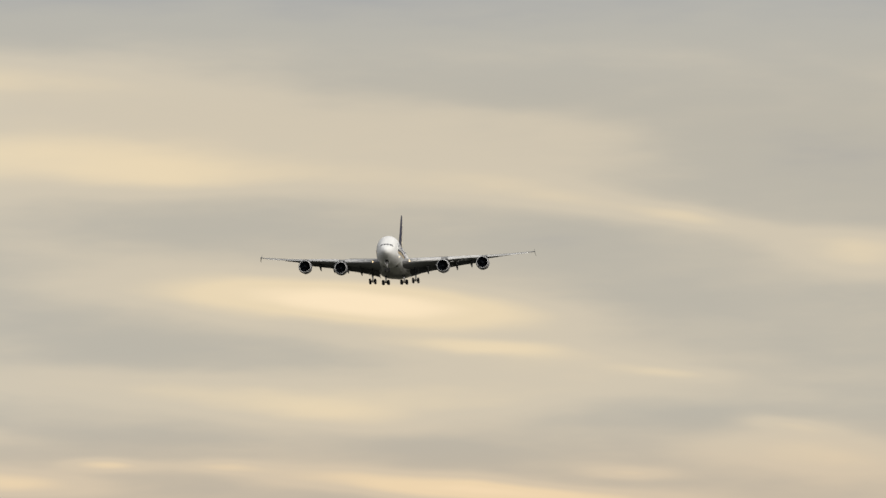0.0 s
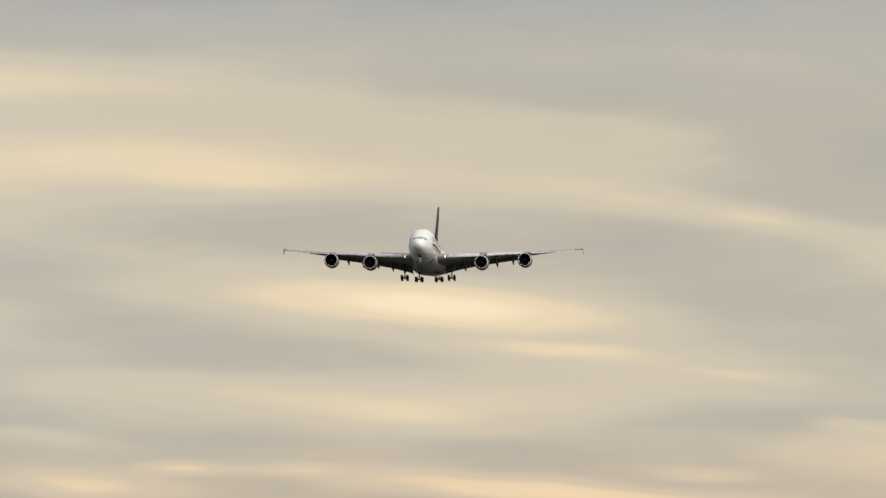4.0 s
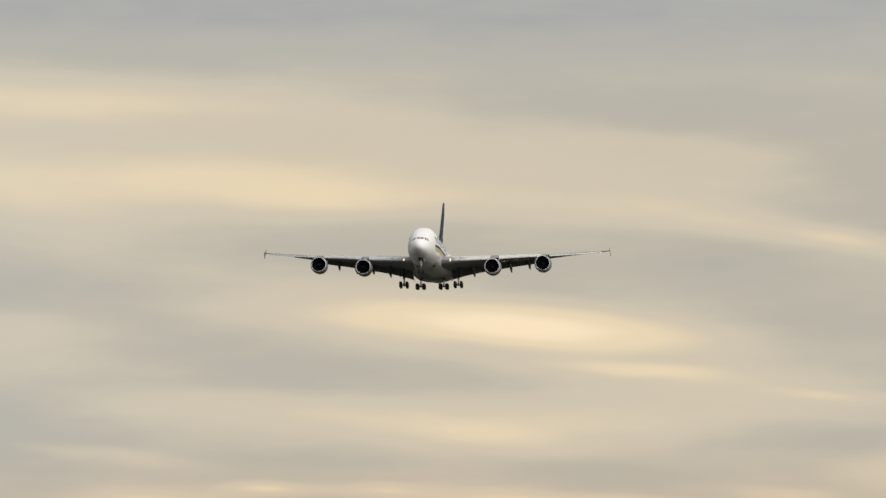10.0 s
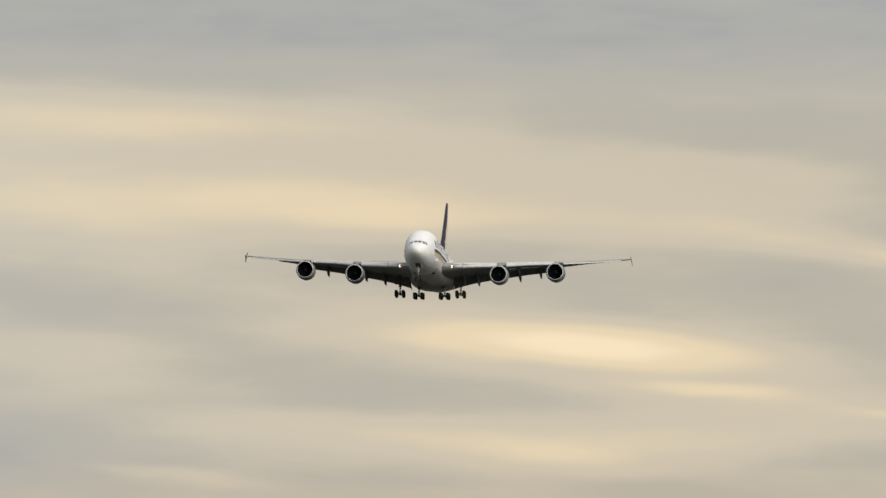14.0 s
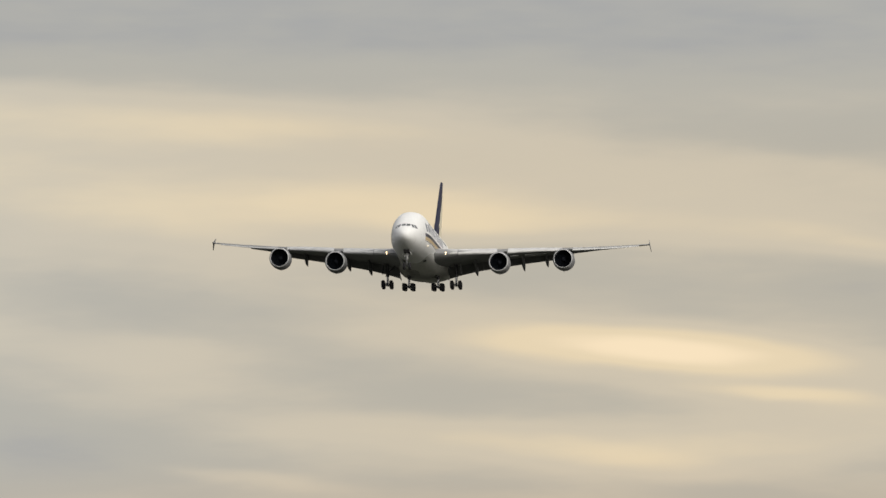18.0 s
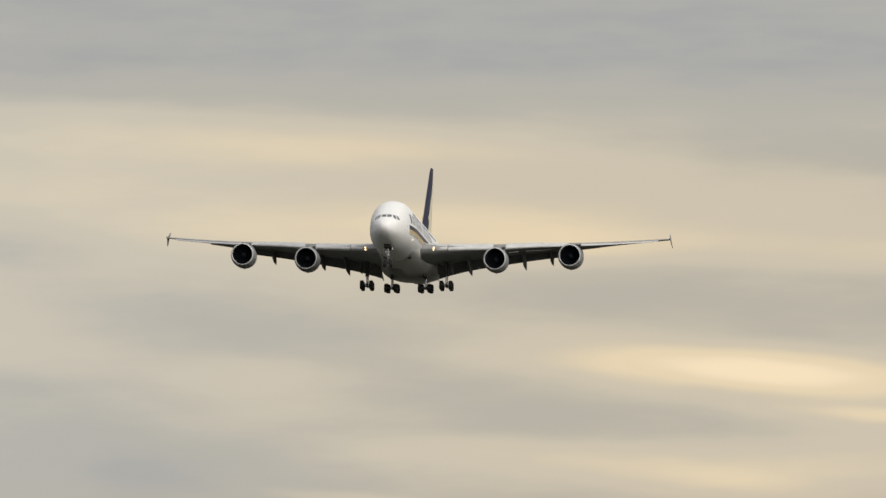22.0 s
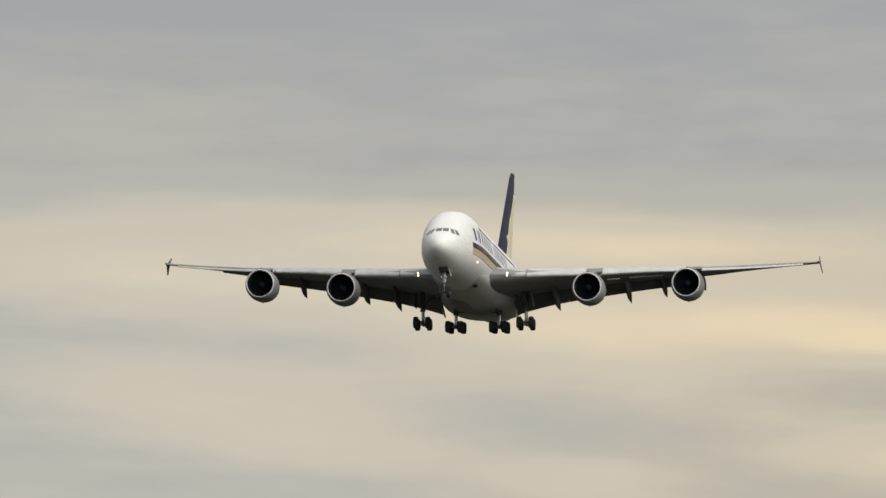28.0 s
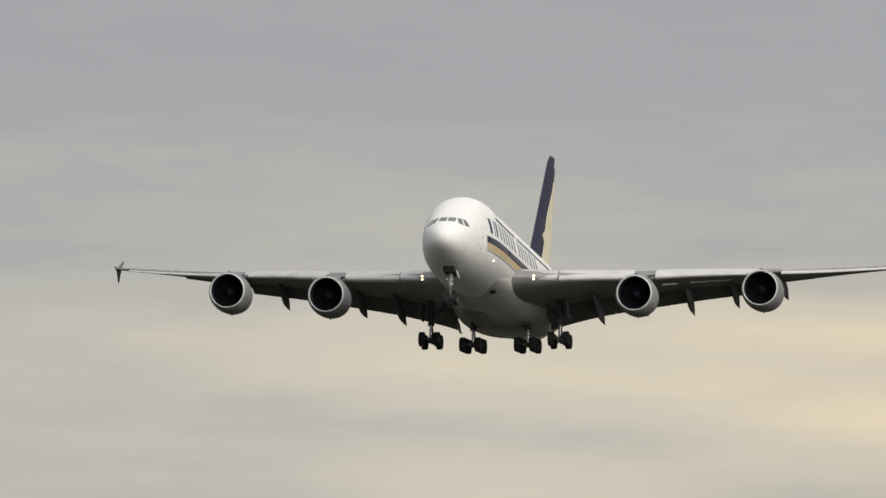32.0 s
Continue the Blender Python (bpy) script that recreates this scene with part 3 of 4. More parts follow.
def build_engine(plane, x, y, z):
    """A turbofan on its pylon; its inlet's centre stands at x, y, z."""
    at = Matrix.Translation((x, y, z)) @ Matrix.Rotation(radians(-1.2), 4, "Z") @ Matrix.Rotation(radians(-1.0), 4, "X")
    cowl = [(.13, 1.705), (.26, 1.76), (.45, 1.82), (.9, 1.90), (1.6, 1.94), (2.4, 1.93), (3.2, 1.86), (4.0, 1.74), (4.6, 1.60), (4.62, 1.55), (4.2, 1.56), (3.6, 1.58)]
    lip = [(.13, 1.709), (.05, 1.675), (.01, 1.64), (0, 1.615), (.03, 1.585), (.10, 1.56), (.20, 1.55), (.24, 1.57), (.22, 1.65), (.13, 1.709)]
    duct = [(.18, 1.546), (.30, 1.53), (.7, 1.50), (1.2, 1.49), (1.58, 1.49), (1.60, 1.2), (1.62, .02)]
    engine = part("engine", moved(lathe(cowl, 48), at), NACELLE, plane, "turbofan nacelle, white greyed for shade, with dark fan inlet")
    part("inlet_lip", moved(lathe(lip, 48), at), LIPMETAL, engine, "bare metal inlet lip ring")
    part("inlet_duct", moved(lathe(duct, 40), at), DUCT, engine, "dark acoustic duct lining")
    for k in range(24):
        o = new("fan_blade", BLADE_MESH[0])
        o.parent = engine
        o.matrix_basis = Matrix.Translation(-REF) @ at @ Matrix.Rotation(2 * math.pi * k / 24, 4, "Y")
    spin = [(.88, .01), (.92, .10), (1.02, .22), (1.18, .34), (1.36, .43), (1.6, .46)]
    part("spinner", moved(lathe(spin, 24), at), SPIN, engine, "conical fan spinner, darkened for inlet shade")
    core = [(3.4, 1.30), (4.4, 1.15), (5.4, .92), (6.1, .78), (6.1, .72), (5.6, .74)]
    part("core_nozzle", moved(lathe(core, 32), at), HOTMETAL, engine, "heat-stained core nozzle")
    plug = [(5.4, .50), (6.0, .48), (6.6, .30), (7.2, .03)]
    part("exhaust_plug", moved(lathe(plug, 24), at), HOTMETAL, engine)
    le = wing_at(abs(x))
    side = 1 if x > 0 else -1
    rings = []
    for yy, z0, z1, w in ((y + .9, z + 1.86, z + 1.98, .10), (y + 1.8, z + 1.7, z + 2.02, .20), (y + 3.6, z + 1.5, z + 2.15, .28),
                          (le[0] + .3, z + 1.3, le[2] + .06, .34), (le[0] + 2.2, z + 1.0, le[2] - .1, .34), (le[0] + 4.6, le[2] - .95, le[2] - .3, .26), (le[0] + 6.2, le[2] - .75, le[2] - .5, .06)):
        rings.append([Vector((x + w * a, yy, zz)) for a, zz in ((-1, z0 + .1), (-.6, z0), (.6, z0), (1, z0 + .1), (1, z1 - .12), (.5, z1), (-.5, z1), (-1, z1 - .12))])
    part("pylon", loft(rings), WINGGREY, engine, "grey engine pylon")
    for s in ((-side,) if abs(x) > 20 else (-1, 1)):
        a = radians(42)
        base = Vector((s * math.sin(a), 0, math.cos(a)))
        pts = [base * 1.93 + Vector((0, .9, 0)), base * 1.94 + Vector((0, 2.3, 0)), base * 2.42 + Vector((0, 2.2, 0)), base * 2.36 + Vector((0, 1.7, 0))]
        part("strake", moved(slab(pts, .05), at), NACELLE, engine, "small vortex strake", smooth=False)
    for k in (1.35, 3.3):
        r = 1.925 if k < 2 else 1.858
        part("cowl_seam", moved(lathe([(k, r + .006), (k + .04, r + .006), (k + .04, r - .02)], 48), at), SEAM, engine)
    drain = block(-.04, .04, 2.6, 2.9, -2.03, -1.92)
    part("drain_mast", moved(drain, at), SEAM, engine, smooth=False)


def wheel_shapes(radius, width):
    w, r = width / 2, radius
    tyre = [(-w * .62, r * .56), (-w * .92, r * .66), (-w, r * .80), (-w * .93, r * .92), (-w * .70, r * .985), (-w * .35, r), (-w * .33, r * .985), (-w * .25, r * .985), (-w * .23, r),
            (w * .23, r), (w * .25, r * .985), (w * .33, r * .985), (w * .35, r), (w * .70, r * .985), (w * .93, r * .92), (w, r * .80), (w * .92, r * .66), (w * .62, r * .56), (-w * .62, r * .56)]
    rim = [(-w * .66, r * .60), (-w * .70, r * .52), (-w * .40, r * .46), (-w * .34, r * .22), (-w * .60, r * .16), (-w * .62, .01),
           (w * .62, .01), (w * .60, r * .16), (w * .34, r * .22), (w * .40, r * .46), (w * .70, r * .52), (w * .66, r * .60)]
    return lathe(tyre, 30, "X"), lathe(rim, 24, "X")


def build_gear(plane, name, label, x, y, top, axle_z, axles, half, tilt, masters):
    """A main gear leg with a bogie; axles are offsets along the bogie, half the wheels' spacing."""
    tyre_mesh, rim_mesh = masters
    leg = join(rod((x, y, top), (x, y, axle_z + 1.5), .30, .26, 16), rod((x, y, axle_z + 1.7), (x, y, axle_z + 1.45), .33, .33, 16))
    gear = part(name, leg, STEEL, plane, label)
    part("oleo_piston", rod((x, y, axle_z + 1.5), (x, y, axle_z - .05), .17, .17, 14), CHROME, gear, "bright chrome oleo piston")
    side = 1 if x > 0 else -1
    part("side_stay", join(rod((x, y, axle_z + 1.9), (x - side * 1.7, y + .2, top - .1), .12), rod((x, y, axle_z + 1.9), (x - side * .2, y - 2.0, top - .1), .12)), STEEL, gear)
    part("torque_link", join(slab([(x, y + .22, axle_z + 1.45), (x, y + .30, axle_z + 1.35), (x, y + .85, axle_z + .75), (x, y + .75, axle_z + .70)], .30),
                             slab([(x, y + .2, axle_z + .2), (x, y + .3, axle_z + .12), (x, y + .85, axle_z + .70), (x, y + .75, axle_z + .78)], .30)), STEEL, gear, smooth=False)
    part("brake_hose", join(rod((x + .2, y - .25, axle_z + 2.2), (x + .24, y - .35, axle_z + .9), .03, n=8), rod((x + .24, y - .35, axle_z + .9), (x + .15, y - .3, axle_z + .1), .03, n=8)), SEAL, gear)
    turn = Matrix.Translation((x, y, axle_z)) @ Matrix.Rotation(radians(tilt), 4, "X")
    beam = rod((0, axles[0] - .2, 0), (0, axles[-1] + .2, 0), .19, .19, 14)
    pins = [rod((-half, a, 0), (half, a, 0), .10, .10, 12) for a in axles]
    part("bogie_beam", moved(join(beam, *pins), turn), STEEL, gear, "grey steel bogie beam with axles")
    for a in axles:
        for s in (-1, 1):
            m = Matrix.Translation(-REF) @ turn @ Matrix.Translation((s * half, a, 0))
            for nm, me, lb in (("tyre", tyre_mesh, "black rubber tyre"), ("wheel_rim", rim_mesh, "grey wheel rim")):
                o = new(nm, me)
                o.parent = gear
                o.matrix_basis = m
                tagged(o, lb)
    return gear


def build_wing(plane, side):
    word = "port" if side > 0 else "starboard"
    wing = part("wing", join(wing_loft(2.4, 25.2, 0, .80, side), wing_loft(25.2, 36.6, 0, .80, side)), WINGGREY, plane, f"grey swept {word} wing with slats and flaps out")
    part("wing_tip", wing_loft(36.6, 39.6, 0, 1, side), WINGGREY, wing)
    # droop nose inboard, then the slats between the engines
    join_x = 7.9 if side < 0 else 7.15
    part("droop_nose", slat_strip(3.9, join_x, side, 14), ROOTGREY, wing, "grey drooped leading-edge panel")
    for x0, x1 in ((join_x + .15, 10.9), (10.92, 13.85), (15.7, 19.0), (19.02, 21.8), (21.82, 24.95), (26.7, 29.6), (29.62, 32.5), (32.52, 35.4), (35.42, 38.0)):
        part("slat", slat_strip(x0, x1, side), SLATMETAL, wing, "extended light grey leading-edge slat")
    for x0, x1, ch, dr in ((4.4, 10.62, .25, 20), (10.65, 17.76, .25, 20), (17.8, 25.5, .255, 19)):
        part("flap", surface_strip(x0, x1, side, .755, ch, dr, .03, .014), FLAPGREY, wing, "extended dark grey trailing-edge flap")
    for x0, x1, dr in ((25.55, 28.86, 9), (28.88, 32.63, 7), (32.65, 36.55, 0)) if side < 0 else ((25.55, 28.86, 0), (28.88, 32.63, -1), (32.65, 36.55, -1)):
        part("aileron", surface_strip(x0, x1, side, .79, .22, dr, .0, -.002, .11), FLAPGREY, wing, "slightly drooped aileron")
    for x0, x1 in ((5.0, 8.2), (8.3, 11.3), (11.4, 14.4), (14.5, 17.6), (17.7, 20.6), (20.7, 23.6)):
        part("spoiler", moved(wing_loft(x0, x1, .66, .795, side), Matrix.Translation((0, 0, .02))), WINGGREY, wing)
    for x, ln, low, aft in ((9.6, 1.2, .48, .3), (13.6, 1.2, .42, .3), (17.75, 1.1, .92, 1.3), (21.85, 1.05, .80, 1.2), (26.3, .9, .60, 1.2)):
        le, ch, z, t, inc = wing_at(x)
        a, b = wing_point(x, .34, -thick(.34, t) * .9, side), wing_point(x, 1.0, -.13, side)
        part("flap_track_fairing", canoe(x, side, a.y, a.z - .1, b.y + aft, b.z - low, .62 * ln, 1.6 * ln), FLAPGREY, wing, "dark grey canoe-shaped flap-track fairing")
    # an added white ridge draws the bright line under the port wing behind the slats
    for x0, x1 in ((15.9, 17.3), (18.4, 22.1)) if side > 0 else ():
        rings = []
        for k in range(5):
            x = x0 + (x1 - x0) * k / 4
            low = [-thick(q, wing_at(x)[3]) * .92 + .012 * math.sin(math.pi * q) for q in (.262, .275)]
            rings.append([wing_point(x, .262, low[0] + .002, side), wing_point(x, .260, low[0] - .015, side), wing_point(x, .275, low[1] - .011, side), wing_point(x, .275, low[1] + .002, side)])
        part("light_line_strip", loft(rings), WHITE, wing, "added pale strip drawing a light line under the wing", smooth=False)
    tip = wing_point(39.7, .5, 0, side)
    fence = []
    x = side * 39.72
    outline = ((tip.y - 1.9, tip.z), (tip.y - .2, tip.z + .22), (tip.y + 1.5, tip.z + 1.02), (tip.y + 1.95, tip.z + 1.08), (tip.y + 1.6, tip.z + .2), (tip.y + 1.5, tip.z - .2),
               (tip.y + 1.75, tip.z - 1.08), (tip.y + 1.4, tip.z - 1.04), (tip.y - .2, tip.z - .25))
    for dx in (-.04, .04):
        fence.append([Vector((x + dx + -side * .20 * (zz - tip.z), yy, zz)) for yy, zz in outline])
    part("wingtip_fence", loft(fence), WINGGREY, wing, "thin arrow-shaped wingtip fence", smooth=False)
    # landing lamps in the wing root's leading edge
    for x, s, h in ((5.32, -.068, .002), (5.30, -.064, -.015)):
        p = wing_point(x, s, h, side)
        m = Matrix.Translation((p.x, p.y - .22, p.z - .12))
        part("landing_lamp_housing", moved(lathe([(.12, .11), (.0, .126), (.0, .105), (.05, .10)], 20), m), LIPMETAL, wing)
        part("landing_lamp", moved(lathe([(.02, .102), (-.01, .068), (-.02, .005)], 20), m), LAMP, wing, "lit warm landing lamp")
    return wing


def build_tail(plane):
    def fin_ring(f, t):
        z = 3.6 + (16.5 - 3.6) * f
        le, ch = 53.4 + 13.4 * f + .6 * max(0, f - .94) * 20, 13.4 - 8.9 * f
        ch -= .6 * max(0, f - .94) * 20
        return [Vector((h * ch, le + s * ch, z)) for s, h in foil(0, t, .058, 10)]
    fs = [0, .1, .25, .4, .55, .7, .85, .94, .97, 1.0]
    fin = part("fin", loft([fin_ring(f, .70) for f in fs]), NAVY, plane, "tall navy tail fin with a gold emblem")

    def rud(f0, f1):
        rings = []
        for k in range(6):
            f = f0 + (f1 - f0) * k / 5
            z = 3.6 + 12.9 * f
            le, ch = 53.4 + 13.4 * f, 13.4 - 8.9 * f
            pts = foil(.705, 1, .058, 6)
            rings.append([Vector((h * ch, le + s * ch, z)) for s, h in pts])
        return loft(rings)
    for f0, f1 in ((.08, .47), (.48, .93)):
        part("rudder", rud(f0, f1), NAVY, fin, "navy rudder panel")
    # the emblem on either side, a plain gold sweep
    for side in (-1, 1):
        rows, cols = 40, 8
        outer, inner = [], []
        for i in range(rows + 1):
            g = i / rows
            f = .10 + .72 * g
            s0 = .34 + .07 * math.sin(g * 7.5) * (1 - g) + .50 * g**3 - .12 * math.exp(-((g - .30) / .05) ** 2)
            for j in range(cols + 1):
                s = s0 + (.975 - s0) * j / cols
                ch, le, z = 13.4 - 8.9 * f, 53.4 + 13.4 * f, 3.6 + 12.9 * f
                h = (thick(s, .058) * 1.08 + .014) * ch
                outer.append(Vector((side * (h + .015), le + s * ch, z)))
                inner.append(Vector((side * (h - .06), le + s * ch, z)))
        w, k = cols + 1, (rows + 1) * (cols + 1)
        faces = [(i * w + j, i * w + j + 1, (i + 1) * w + j + 1, (i + 1) * w + j) for i in range(rows) for j in range(cols)]
        edge = list(range(w)) + [i * w + cols for i in range(1, rows + 1)] + [rows * w + j for j in range(cols - 1, -1, -1)] + [i * w for i in range(rows - 1, 0, -1)]
        faces += [(a, b, b + k, a + k) for a, b in zip(edge, edge[1:] + edge[:1])]
        part("tail_emblem", (outer + inner, faces), EMBLEM, fin, "plain gold sweeping emblem")
    for side in (-1, 1):
        rings, el = [], []
        for i in range(9):
            f = i / 8
            x, le, ch, z = 1.2 + 14.0 * f, 57.2 + 9.4 * f, 9.2 - 5.6 * f, 2.5 + 1.5 * f
            rings.append([Vector((side * x, le + s * ch, z + h * ch)) for s, h in foil(0, .70, .09, 9)])
            el.append([Vector((side * x, le + s * ch, z + h * ch)) for s, h in foil(.71, 1, .09, 5)])
        tp = part("tailplane", loft(rings), WINGGREY, plane, "grey swept tailplane")
        part("elevator", loft(el[1:]), FLAPGREY, tp)


def build_airliner():
    plane = new("airliner")
    tagged(plane, "white double-deck four-engine airliner, navy and gold livery, gear down", "aircraft")
    ys = [0, .03, .08, .16, .28, .45, .7, 1, 1.4, 1.9, 2.5, 3.2, 4, 5, 6.2, 7.5, 9, 11, 13, 15] + [15 + 33 * i / 14 for i in range(1, 15)] + [50, 52, 54, 56, 58, 60, 62, 64, 66, 68, 69.4, 70.4]
    fus = part("fuselage", loft([hull_ring(y) for y in ys]), WHITE, plane, "glossy white ovoid double-deck fuselage")
    part("tail_cone", lathe([(70.3, .5), (71.2, .42), (72.2, .28), (72.3, .05)], 24), HOTMETAL, fus).location = (0, 0, 2.5)

    # belly fairing
    fy = [14.0, 17.0, 20.0, 22, 25, 29, 34, 38, 42, 46, 48.4, 50.0]
    fw = [2.60, 3.02, 3.17, 3.25, 3.42, 3.72, 4.30, 4.72, 4.88, 4.74, 4.20, 3.25]
    fb = [-3.40, -3.74, -3.87, -3.95, -4.10, -4.33, -4.54, -4.58, -4.54, -4.38, -4.12, -3.70]
    fp = [2.1, 2.1, 2.1, 2.1, 2.15, 2.25, 2.4, 2.5, 2.5, 2.45, 2.4, 2.3]
    rings = []
    for i in range(53):
        y = fy[0] + (fy[-1] - fy[0]) * i / 52
        w, b, pw = hermite(fy, fw, y), hermite(fy, fb, y), hermite(fy, fp, y)
        mid, top = -2.2, -1.2 + .35 * min(1, max(0, (y - 12) / 10))
        ring = []
        for j in range(56):
            a = 2 * math.pi * j / 56
            c, s = math.cos(a), math.sin(a)
            h = top - mid if s > 0 else mid - b
            ring.append(Vector((w * math.copysign(abs(c) ** (2 / pw), c), y, mid + h * math.copysign(abs(s) ** (2 / pw), s))))
        rings.append(ring)
    belly = part("belly_fairing", loft(rings), FAIRING, plane, "grimy white belly fairing with shade in its colour, flared into the wing roots")
    def belly_z(x, y):
        return -2.2 + (hermite(fy, fb, y) + 2.2) * (1 - min(.999, abs(x) / hermite(fy, fw, y)) ** hermite(fy, fp, y)) ** (1 / hermite(fy, fp, y))

    # a darker, blotchy patch on the belly, off centre to starboard
    panel = []
    for y, w in ((27.8, .80), (28.2, 1.08), (29.2, 1.2), (30.6, 1.25), (32.2, 1.25), (33.6, 1.2), (34.1, .9)):
        row = [-1.35 + w * (j / 4 - 1) for j in range(9)]
        panel.append([Vector((x, y, belly_z(x, y) - .012)) for x in row] + [Vector((x, y, belly_z(x, y) + .03)) for x in reversed(row)])
    part("belly_patch", loft(panel), PATCHGREY, belly, "blotchy dark grey patch on the belly fairing")
    for side in (-1, 1):
        inlet = []
        for x, y in ((2.12, 18.4), (1.62, 18.4), (1.62, 19.9), (2.12, 19.9)):
            inlet.append((side * x, y, min(hull(y)[3] - (hull(y)[3] - hull(y)[1]) * (1 - (x / hull(y)[2]) ** E_LOW) ** (1 / E_LOW),
                                           -2.2 + (hermite(fy, fb, y) + 2.2) * (1 - (x / hermite(fy, fw, y)) ** 2.1) ** (1 / 2.1))))
        # a solid plate whose dark colour gives the inlet's inner shade
        scoop = slab(inlet, .10)
        part("air_inlet", scoop, DARKBAY, belly, "dark plate for the shaded ram-air inlet", smooth=False)
        # a white slab added to draw the sky-lit crescent along the belly's edge
        part("gear_door", slab([(side * 4.62, 38.6, -3.5), (side * 4.62, 40.6, -3.5), (side * 4.30, 40.4, -4.74), (side * 4.30, 38.8, -4.74)], .07), WHITE, belly, "white slab drawing a bright crescent by the belly", smooth=False)
    # flight-deck panes: two ahead, two on either side
    panes = (((.07, .83), (.78, .81), (.72, 1.26), (.07, 1.29)), ((1.13, .62), (1.56, .45), (1.24, 1.14), (.86, 1.22)), ((1.69, .41), (2.00, .42), (1.63, 1.02), (1.34, 1.12)))
    for side in (-1, 1):
        for quad in panes:
            q = [(side * x, z) for x, z in quad]
            grown = [(x + (x - sum(p[0] for p in q) / 4) * .05, z + (z - sum(p[1] for p in q) / 4) * .08) for x, z in q]
            frame_ob = part("windscreen_frame", front_patch(grown, .006), SEAM, fus, "grey windscreen frame")
            part("windscreen_pane", front_patch(q, .018), GLASS, frame_ob, "dark windscreen pane")
    # the radome's joint
    for y in (2.3,):
        band = [[Vector((0, yy, hull(yy)[3])) + (p - Vector((0, yy, hull(yy)[3]))) * k for p in hull_ring(yy)] for yy, k in ((y, .998), (y, 1.0022), (y + .02, 1.0022), (y + .02, .998))]
        part("skin_joint", loft(band, cap=False), SKINLINE, fus)
    # probes
    for side in (-1, 1):
        for y, z in ((4.6, -.5), (4.9, -.95), (5.6, -1.3), (6.0, -.2), (4.4, .1), (5.2, -1.75)):
            x = hull_x(y, z)
            part("probe", moved(lathe([(-.02, .02), (.0, .06), (.015, .06), (.03, .02)], 10, "X"), Matrix.Translation((side * (x + .02), y, z)) @ Matrix.Scale(side, 4, (1, 0, 0))), SEAM, fus)

    # livery and openings on both sides
    for side in (-1, 1):
        part("navy_stripe", side_patch(7.6, 62, -.42, .20, side, .010, 40, 2), NAVY, fus, "navy cheat line")
        part("gold_stripe", side_patch(7.6, 62, -1.06, -.44, side, .010, 40, 2), GOLD, fus, "gold cheat line")
        part("thin_stripe", side_patch(7.6, 62, -1.24, -1.16, side, .010, 40, 1), NAVY, fus)
        y = 8.9
        for k in range(17):
            if k == 9:
                y += 1.2
            wide = .24 if k in (1, 13) else .80 if k == 0 else .56
            part("title_bar", side_patch(y, y + wide, .58, 2.02, side, .012, 2, 4), LETTER, fus, "plain navy title bar")
            y += .75 if k in (1, 13) else 1.77
        for y, z in ((6.2, -1.15), (18.2, -1.15), (44.5, -1.15), (53.5, -.9), (14.2, 1.55), (34.0, 1.55)):
            seams = [side_patch(y + a, y + b, z + c, z + d, side, .013, 1, 5) for a, b, c, d in
                     ((0, .03, 0, 2.0), (1.14, 1.17, 0, 2.0), (.03, 1.14, 0, .03), (.03, 1.14, 1.97, 2.0))]
            part("door_seam", join(*seams), SKINLINE, fus, "thin grey door outline")
        rows = [(y0 + .55 * k, z, .115, .18) for y0, n, z in ((9.4, 14, -.1), (20.2, 40, -.1), (46.2, 11, -.1)) for k in range(n)]
        rows += [(y0 + .55 * k, 2.42, .10, .16) for y0, n in ((13.0, 22), (26.4, 40)) for k in range(n)]
        for y, z, hw_, hh in rows:
            x = hull_x(y, z)
            lean = math.atan2((hull_x(y, z - .1) - hull_x(y, z + .1)) / .2, 1)
            yaw = math.atan2(-(hull_x(y + .2, z) - hull_x(y - .2, z)) / .4, 1)
            m = Matrix.Translation(Vector((side * x, y, z)) - REF) @ Matrix.Scale(side, 4, (1, 0, 0)) @ Matrix.Rotation(yaw, 4, "Z") @ Matrix.Rotation(-lean, 4, "Y")
            if WINDOW_MASTER:
                o = new("cabin_window", WINDOW_MASTER[0])
                o.parent = fus
            else:
                n = 10
                shape = loft([[Vector((dx, .13 * math.copysign(abs(math.cos(2 * math.pi * i / n)) ** .6, math.cos(2 * math.pi * i / n)),
                                       .19 * math.copysign(abs(math.sin(2 * math.pi * i / n)) ** .6, math.sin(2 * math.pi * i / n)))) for i in range(n)] for dx in (-.05, .022)])
                o = part("cabin_window", shape, WINDOWGLASS, fus, smooth=False, shift=False)
                WINDOW_MASTER.append(o.data)
            o.matrix_basis = m
        # runway turn-off lamp
        if side < 0:
            continue
        y, z = 10.6, -1.8
        x = hull_x(y, z)
        m = Matrix.Translation((side * (x + .0), y - .06, z))
        part("turnoff_lamp", moved(lathe([(.10, .10), (-.02, .095), (-.05, .06), (-.06, .005)], 18), m), LAMP_SMALL, fus, "lit runway turn-off lamp")
    for y, h in ((24, .3), (36, .3)):
        top = hull(y)[0]
        part("blade_antenna", slab([(0, y, top - .03), (0, y + .55, top - .03), (0, y + .62, top + h), (0, y + .35, top + h)], .05), WHITE, fus, smooth=False)

    BLADE_MESH.append(mesh_of("fan_blade", *fan_blade_shape(), FANBLADE, shift=False))
    for side in (-1, 1):
        build_wing(plane, side)
    for x, y, z in ((14.70, 23.1, -3.15), (25.60, 31.2, -1.63)):
        for side in (-1, 1):
            build_engine(plane, side * x, y, z)
    build_tail(plane)

    # landing gear
    tyre, rim = wheel_shapes(.70, .58)
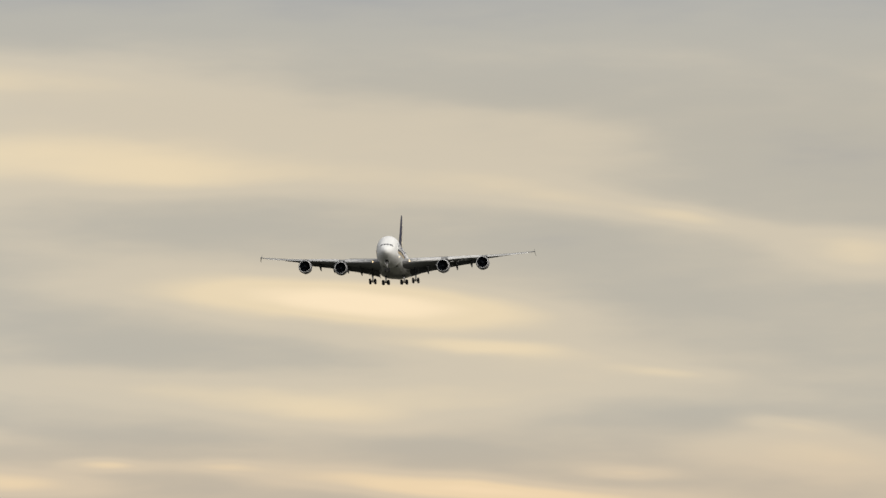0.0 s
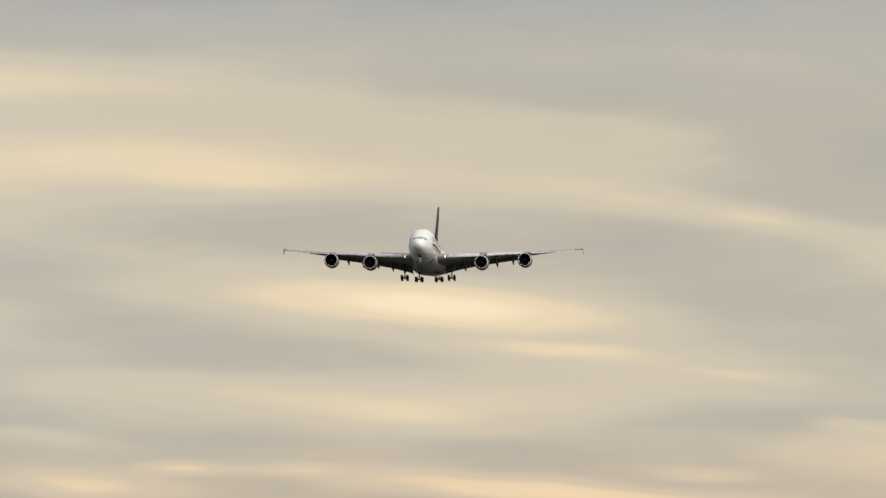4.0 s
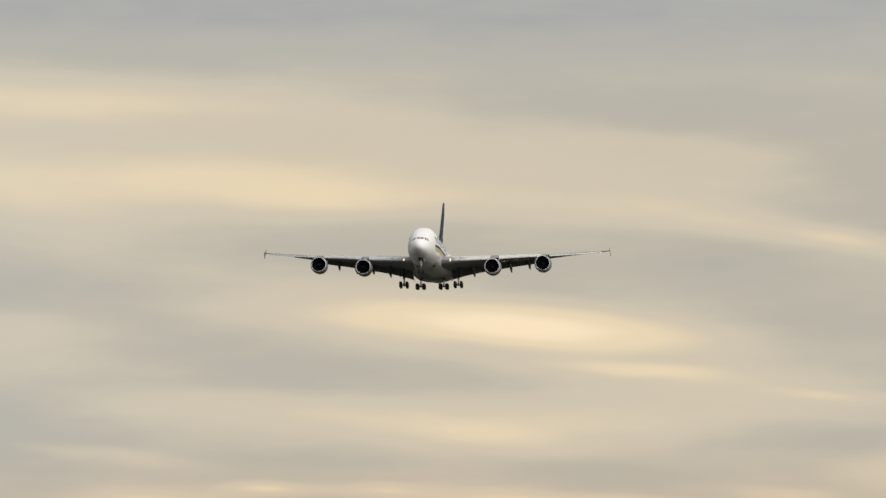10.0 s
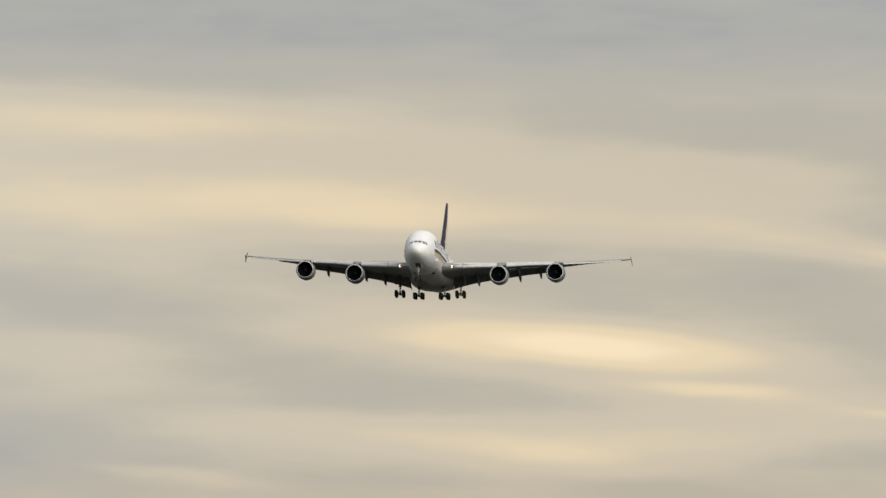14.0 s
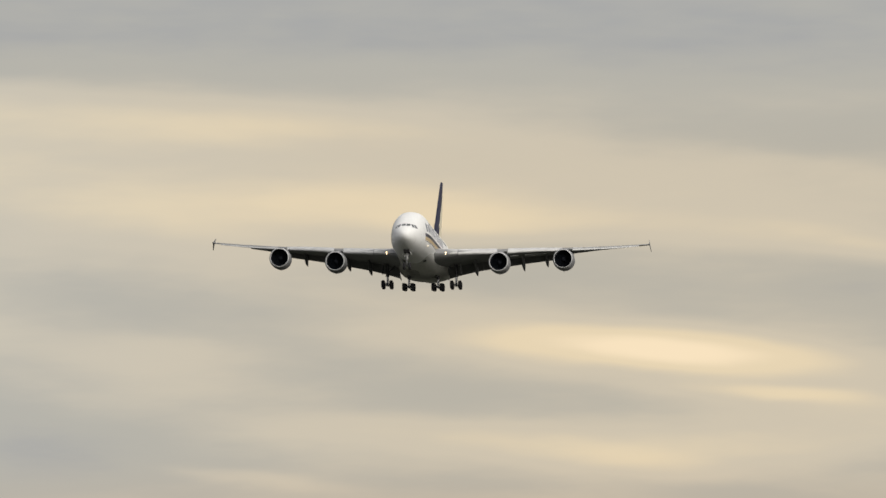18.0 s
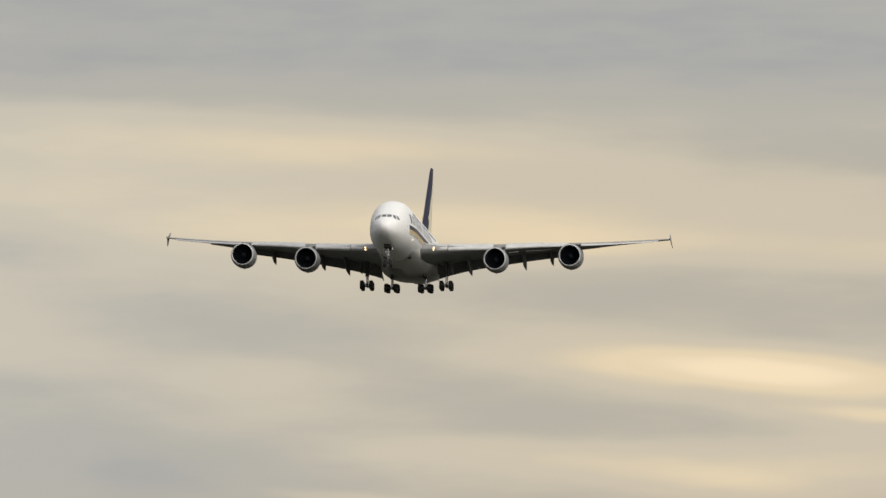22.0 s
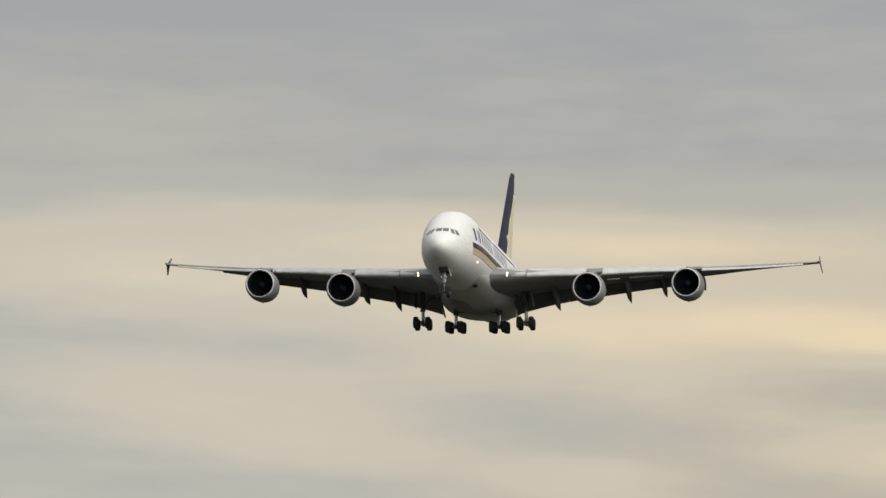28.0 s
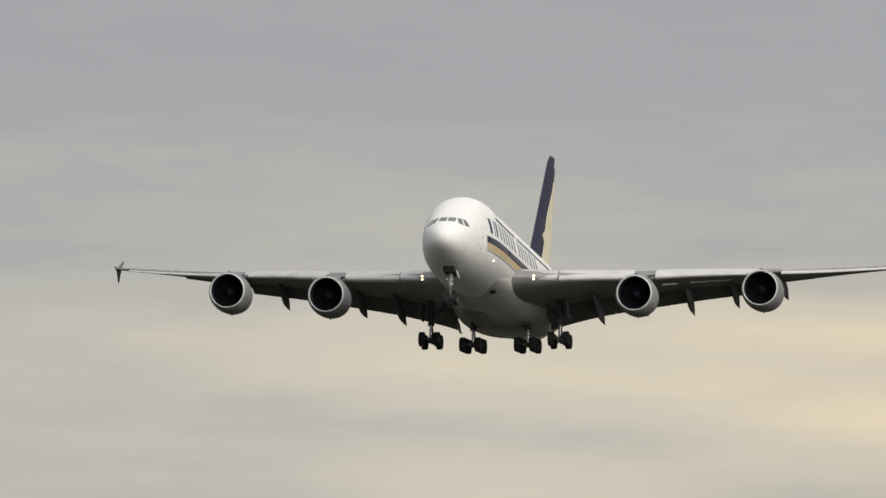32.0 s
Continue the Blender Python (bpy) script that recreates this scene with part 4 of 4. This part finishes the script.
    masters = (mesh_of("tyre", *tyre, RUBBER, shift=False), mesh_of("wheel_rim", *rim, RIM, shift=False))
    for side in (-1, 1):
        build_gear(plane, "wing_landing_gear", "four-wheel wing landing gear, extended", side * 6.21, 33.57, -2.3, -6.26, (-.85, .85), .72, -3, masters)
        build_gear(plane, "body_landing_gear", "six-wheel body landing gear, extended", side * 2.64, 36.84, -4.3, -6.31, (-1.7, 0, 1.7), .74, 4, masters)
        part("gear_door", slab([(side * 7.0, 32.0, -2.6), (side * 7.0, 35.0, -2.6), (side * 7.15, 34.8, -4.3), (side * 7.15, 32.3, -4.3)], .08), FLAPGREY, plane, "open grey wing-gear door", smooth=False)
    nt, nr = wheel_shapes(.635, .42)
    nose_t, nose_r = mesh_of("nose_tyre", *nt, RUBBER, shift=False), mesh_of("nose_rim", *nr, RIM, shift=False)
    leg = join(rod((0, 4.9, -3.2), (0, 5.22, -4.85), .20, .18, 16), rod((0, 5.18, -4.55), (0, 5.22, -4.8), .24, .24, 16))
    nose = part("nose_landing_gear", leg, LEGWHITE, plane, "two-wheel nose landing gear, extended")
    part("oleo_piston", rod((0, 5.22, -4.8), (0, 5.4, -6.02), .11, .11, 14), CHROME, nose, "bright chrome oleo piston")
    part("drag_stay", join(rod((-.3, 6.9, -3.5), (-.12, 5.1, -4.5), .08), rod((.3, 6.9, -3.5), (.12, 5.1, -4.5), .08)), STEEL, nose)
    part("axle", rod((-.62, 5.4, -6.02), (.62, 5.4, -6.02), .09), STEEL, nose)
    # no hollow here: a solid block coloured as dark as the bay's shade
    part("nose_gear_bay", block(-.5, .5, 3.8, 6.4, -3.70, -3.0), DARKBAY, fus, "solid dark block for the shaded nose-gear bay", smooth=False)
    for s in (-1, 1):
        for me, nm in ((nose_t, "tyre"), (nose_r, "wheel_rim")):
            o = new(nm, me)
            o.parent = nose
            o.matrix_basis = Matrix.Translation(Vector((s * .50, 5.4, -6.02)) - REF)
        part("gear_door", slab([(s * .56, 4.9, -3.4), (s * .56, 6.1, -3.5), (s * .74, 6.0, -4.12), (s * .74, 5.0, -4.05)], .05), WHITE, nose, "open white nose-gear door", smooth=False)
        part("taxi_lamp", moved(lathe([(.1, .12), (0, .13), (0, .10), (.04, .01)], 16), Matrix.Translation((s * .28, 4.95, -4.25))), CHROME, nose, "unlit taxi lamp")
    return plane


WINDOW_MASTER = []
build_setting()
plane = build_airliner()


# ---- what moves: the airliner flies down its glide path ----
def glide(t, roll):
    """The airliner's pose: steady speed towards the airfield, shallow descent, a little bank."""
    s = t / 32
    y = 3466.0 - 72 * t -0.0265 * t * t
    x = -132.4
    el = radians(3.707 +0.188 * s +1.171 * s**2 -2.424 * s**3 +2.239 * s**4)
    z = math.tan(el) * math.hypot(x, y) + EYE[2]
    pitch = radians(2.394 +0.120 * s +0.457 * s**2) + radians(0.32) * math.exp(-(t - 30.4) ** 2)
    turn = Matrix.Rotation(radians(-1.869), 4, "Z") @ Matrix.Rotation(-pitch, 4, "X") @ Matrix.Rotation(radians(roll), 4, "Y")
    return Matrix.Translation((x, y, z)) @ turn


def motions():
    walk(plane, [(t, glide(t, roll)) for t, roll in (
        (0, -1.14), (0.5, -1.23), (1, -1.15), (1.5, -0.86), (2, -0.49), (2.5, -0.17), (3, -0.02), (3.5, 0.04),
        (5.5, 0.22), (6, 0.11), (6.5, 0.02), (7, -0.08), (7.5, -0.17), (8, -0.34), (8.5, -0.44), (9, -0.48),
        (9.5, -0.37), (10, -0.11), (10.5, 0.18), (11, 0.41), (11.5, 0.60), (12, 0.73), (12.5, 0.77), (13, 0.86),
        (13.5, 0.89), (14, 0.85), (14.5, 0.79), (16.5, 1.05), (17, 0.95), (17.5, 0.74), (18, 0.57), (18.5, 0.32),
        (19, 0.02), (19.5, -0.16), (20, -0.15), (20.5, -0.07), (21, 0.06), (21.5, 0.33), (22, 0.59), (22.5, 0.74),
        (23, 0.70), (23.5, 0.61), (24, 0.55), (24.5, 0.54), (25, 0.64), (25.5, 0.70), (27.5, 0.64), (28, 0.38),
        (28.5, 0.14), (29, -0.04), (29.5, -0.17), (30, -0.35), (30.5, -0.41), (31, -0.20), (31.5, 0.08), (32, 0.45),
    )])


motions()
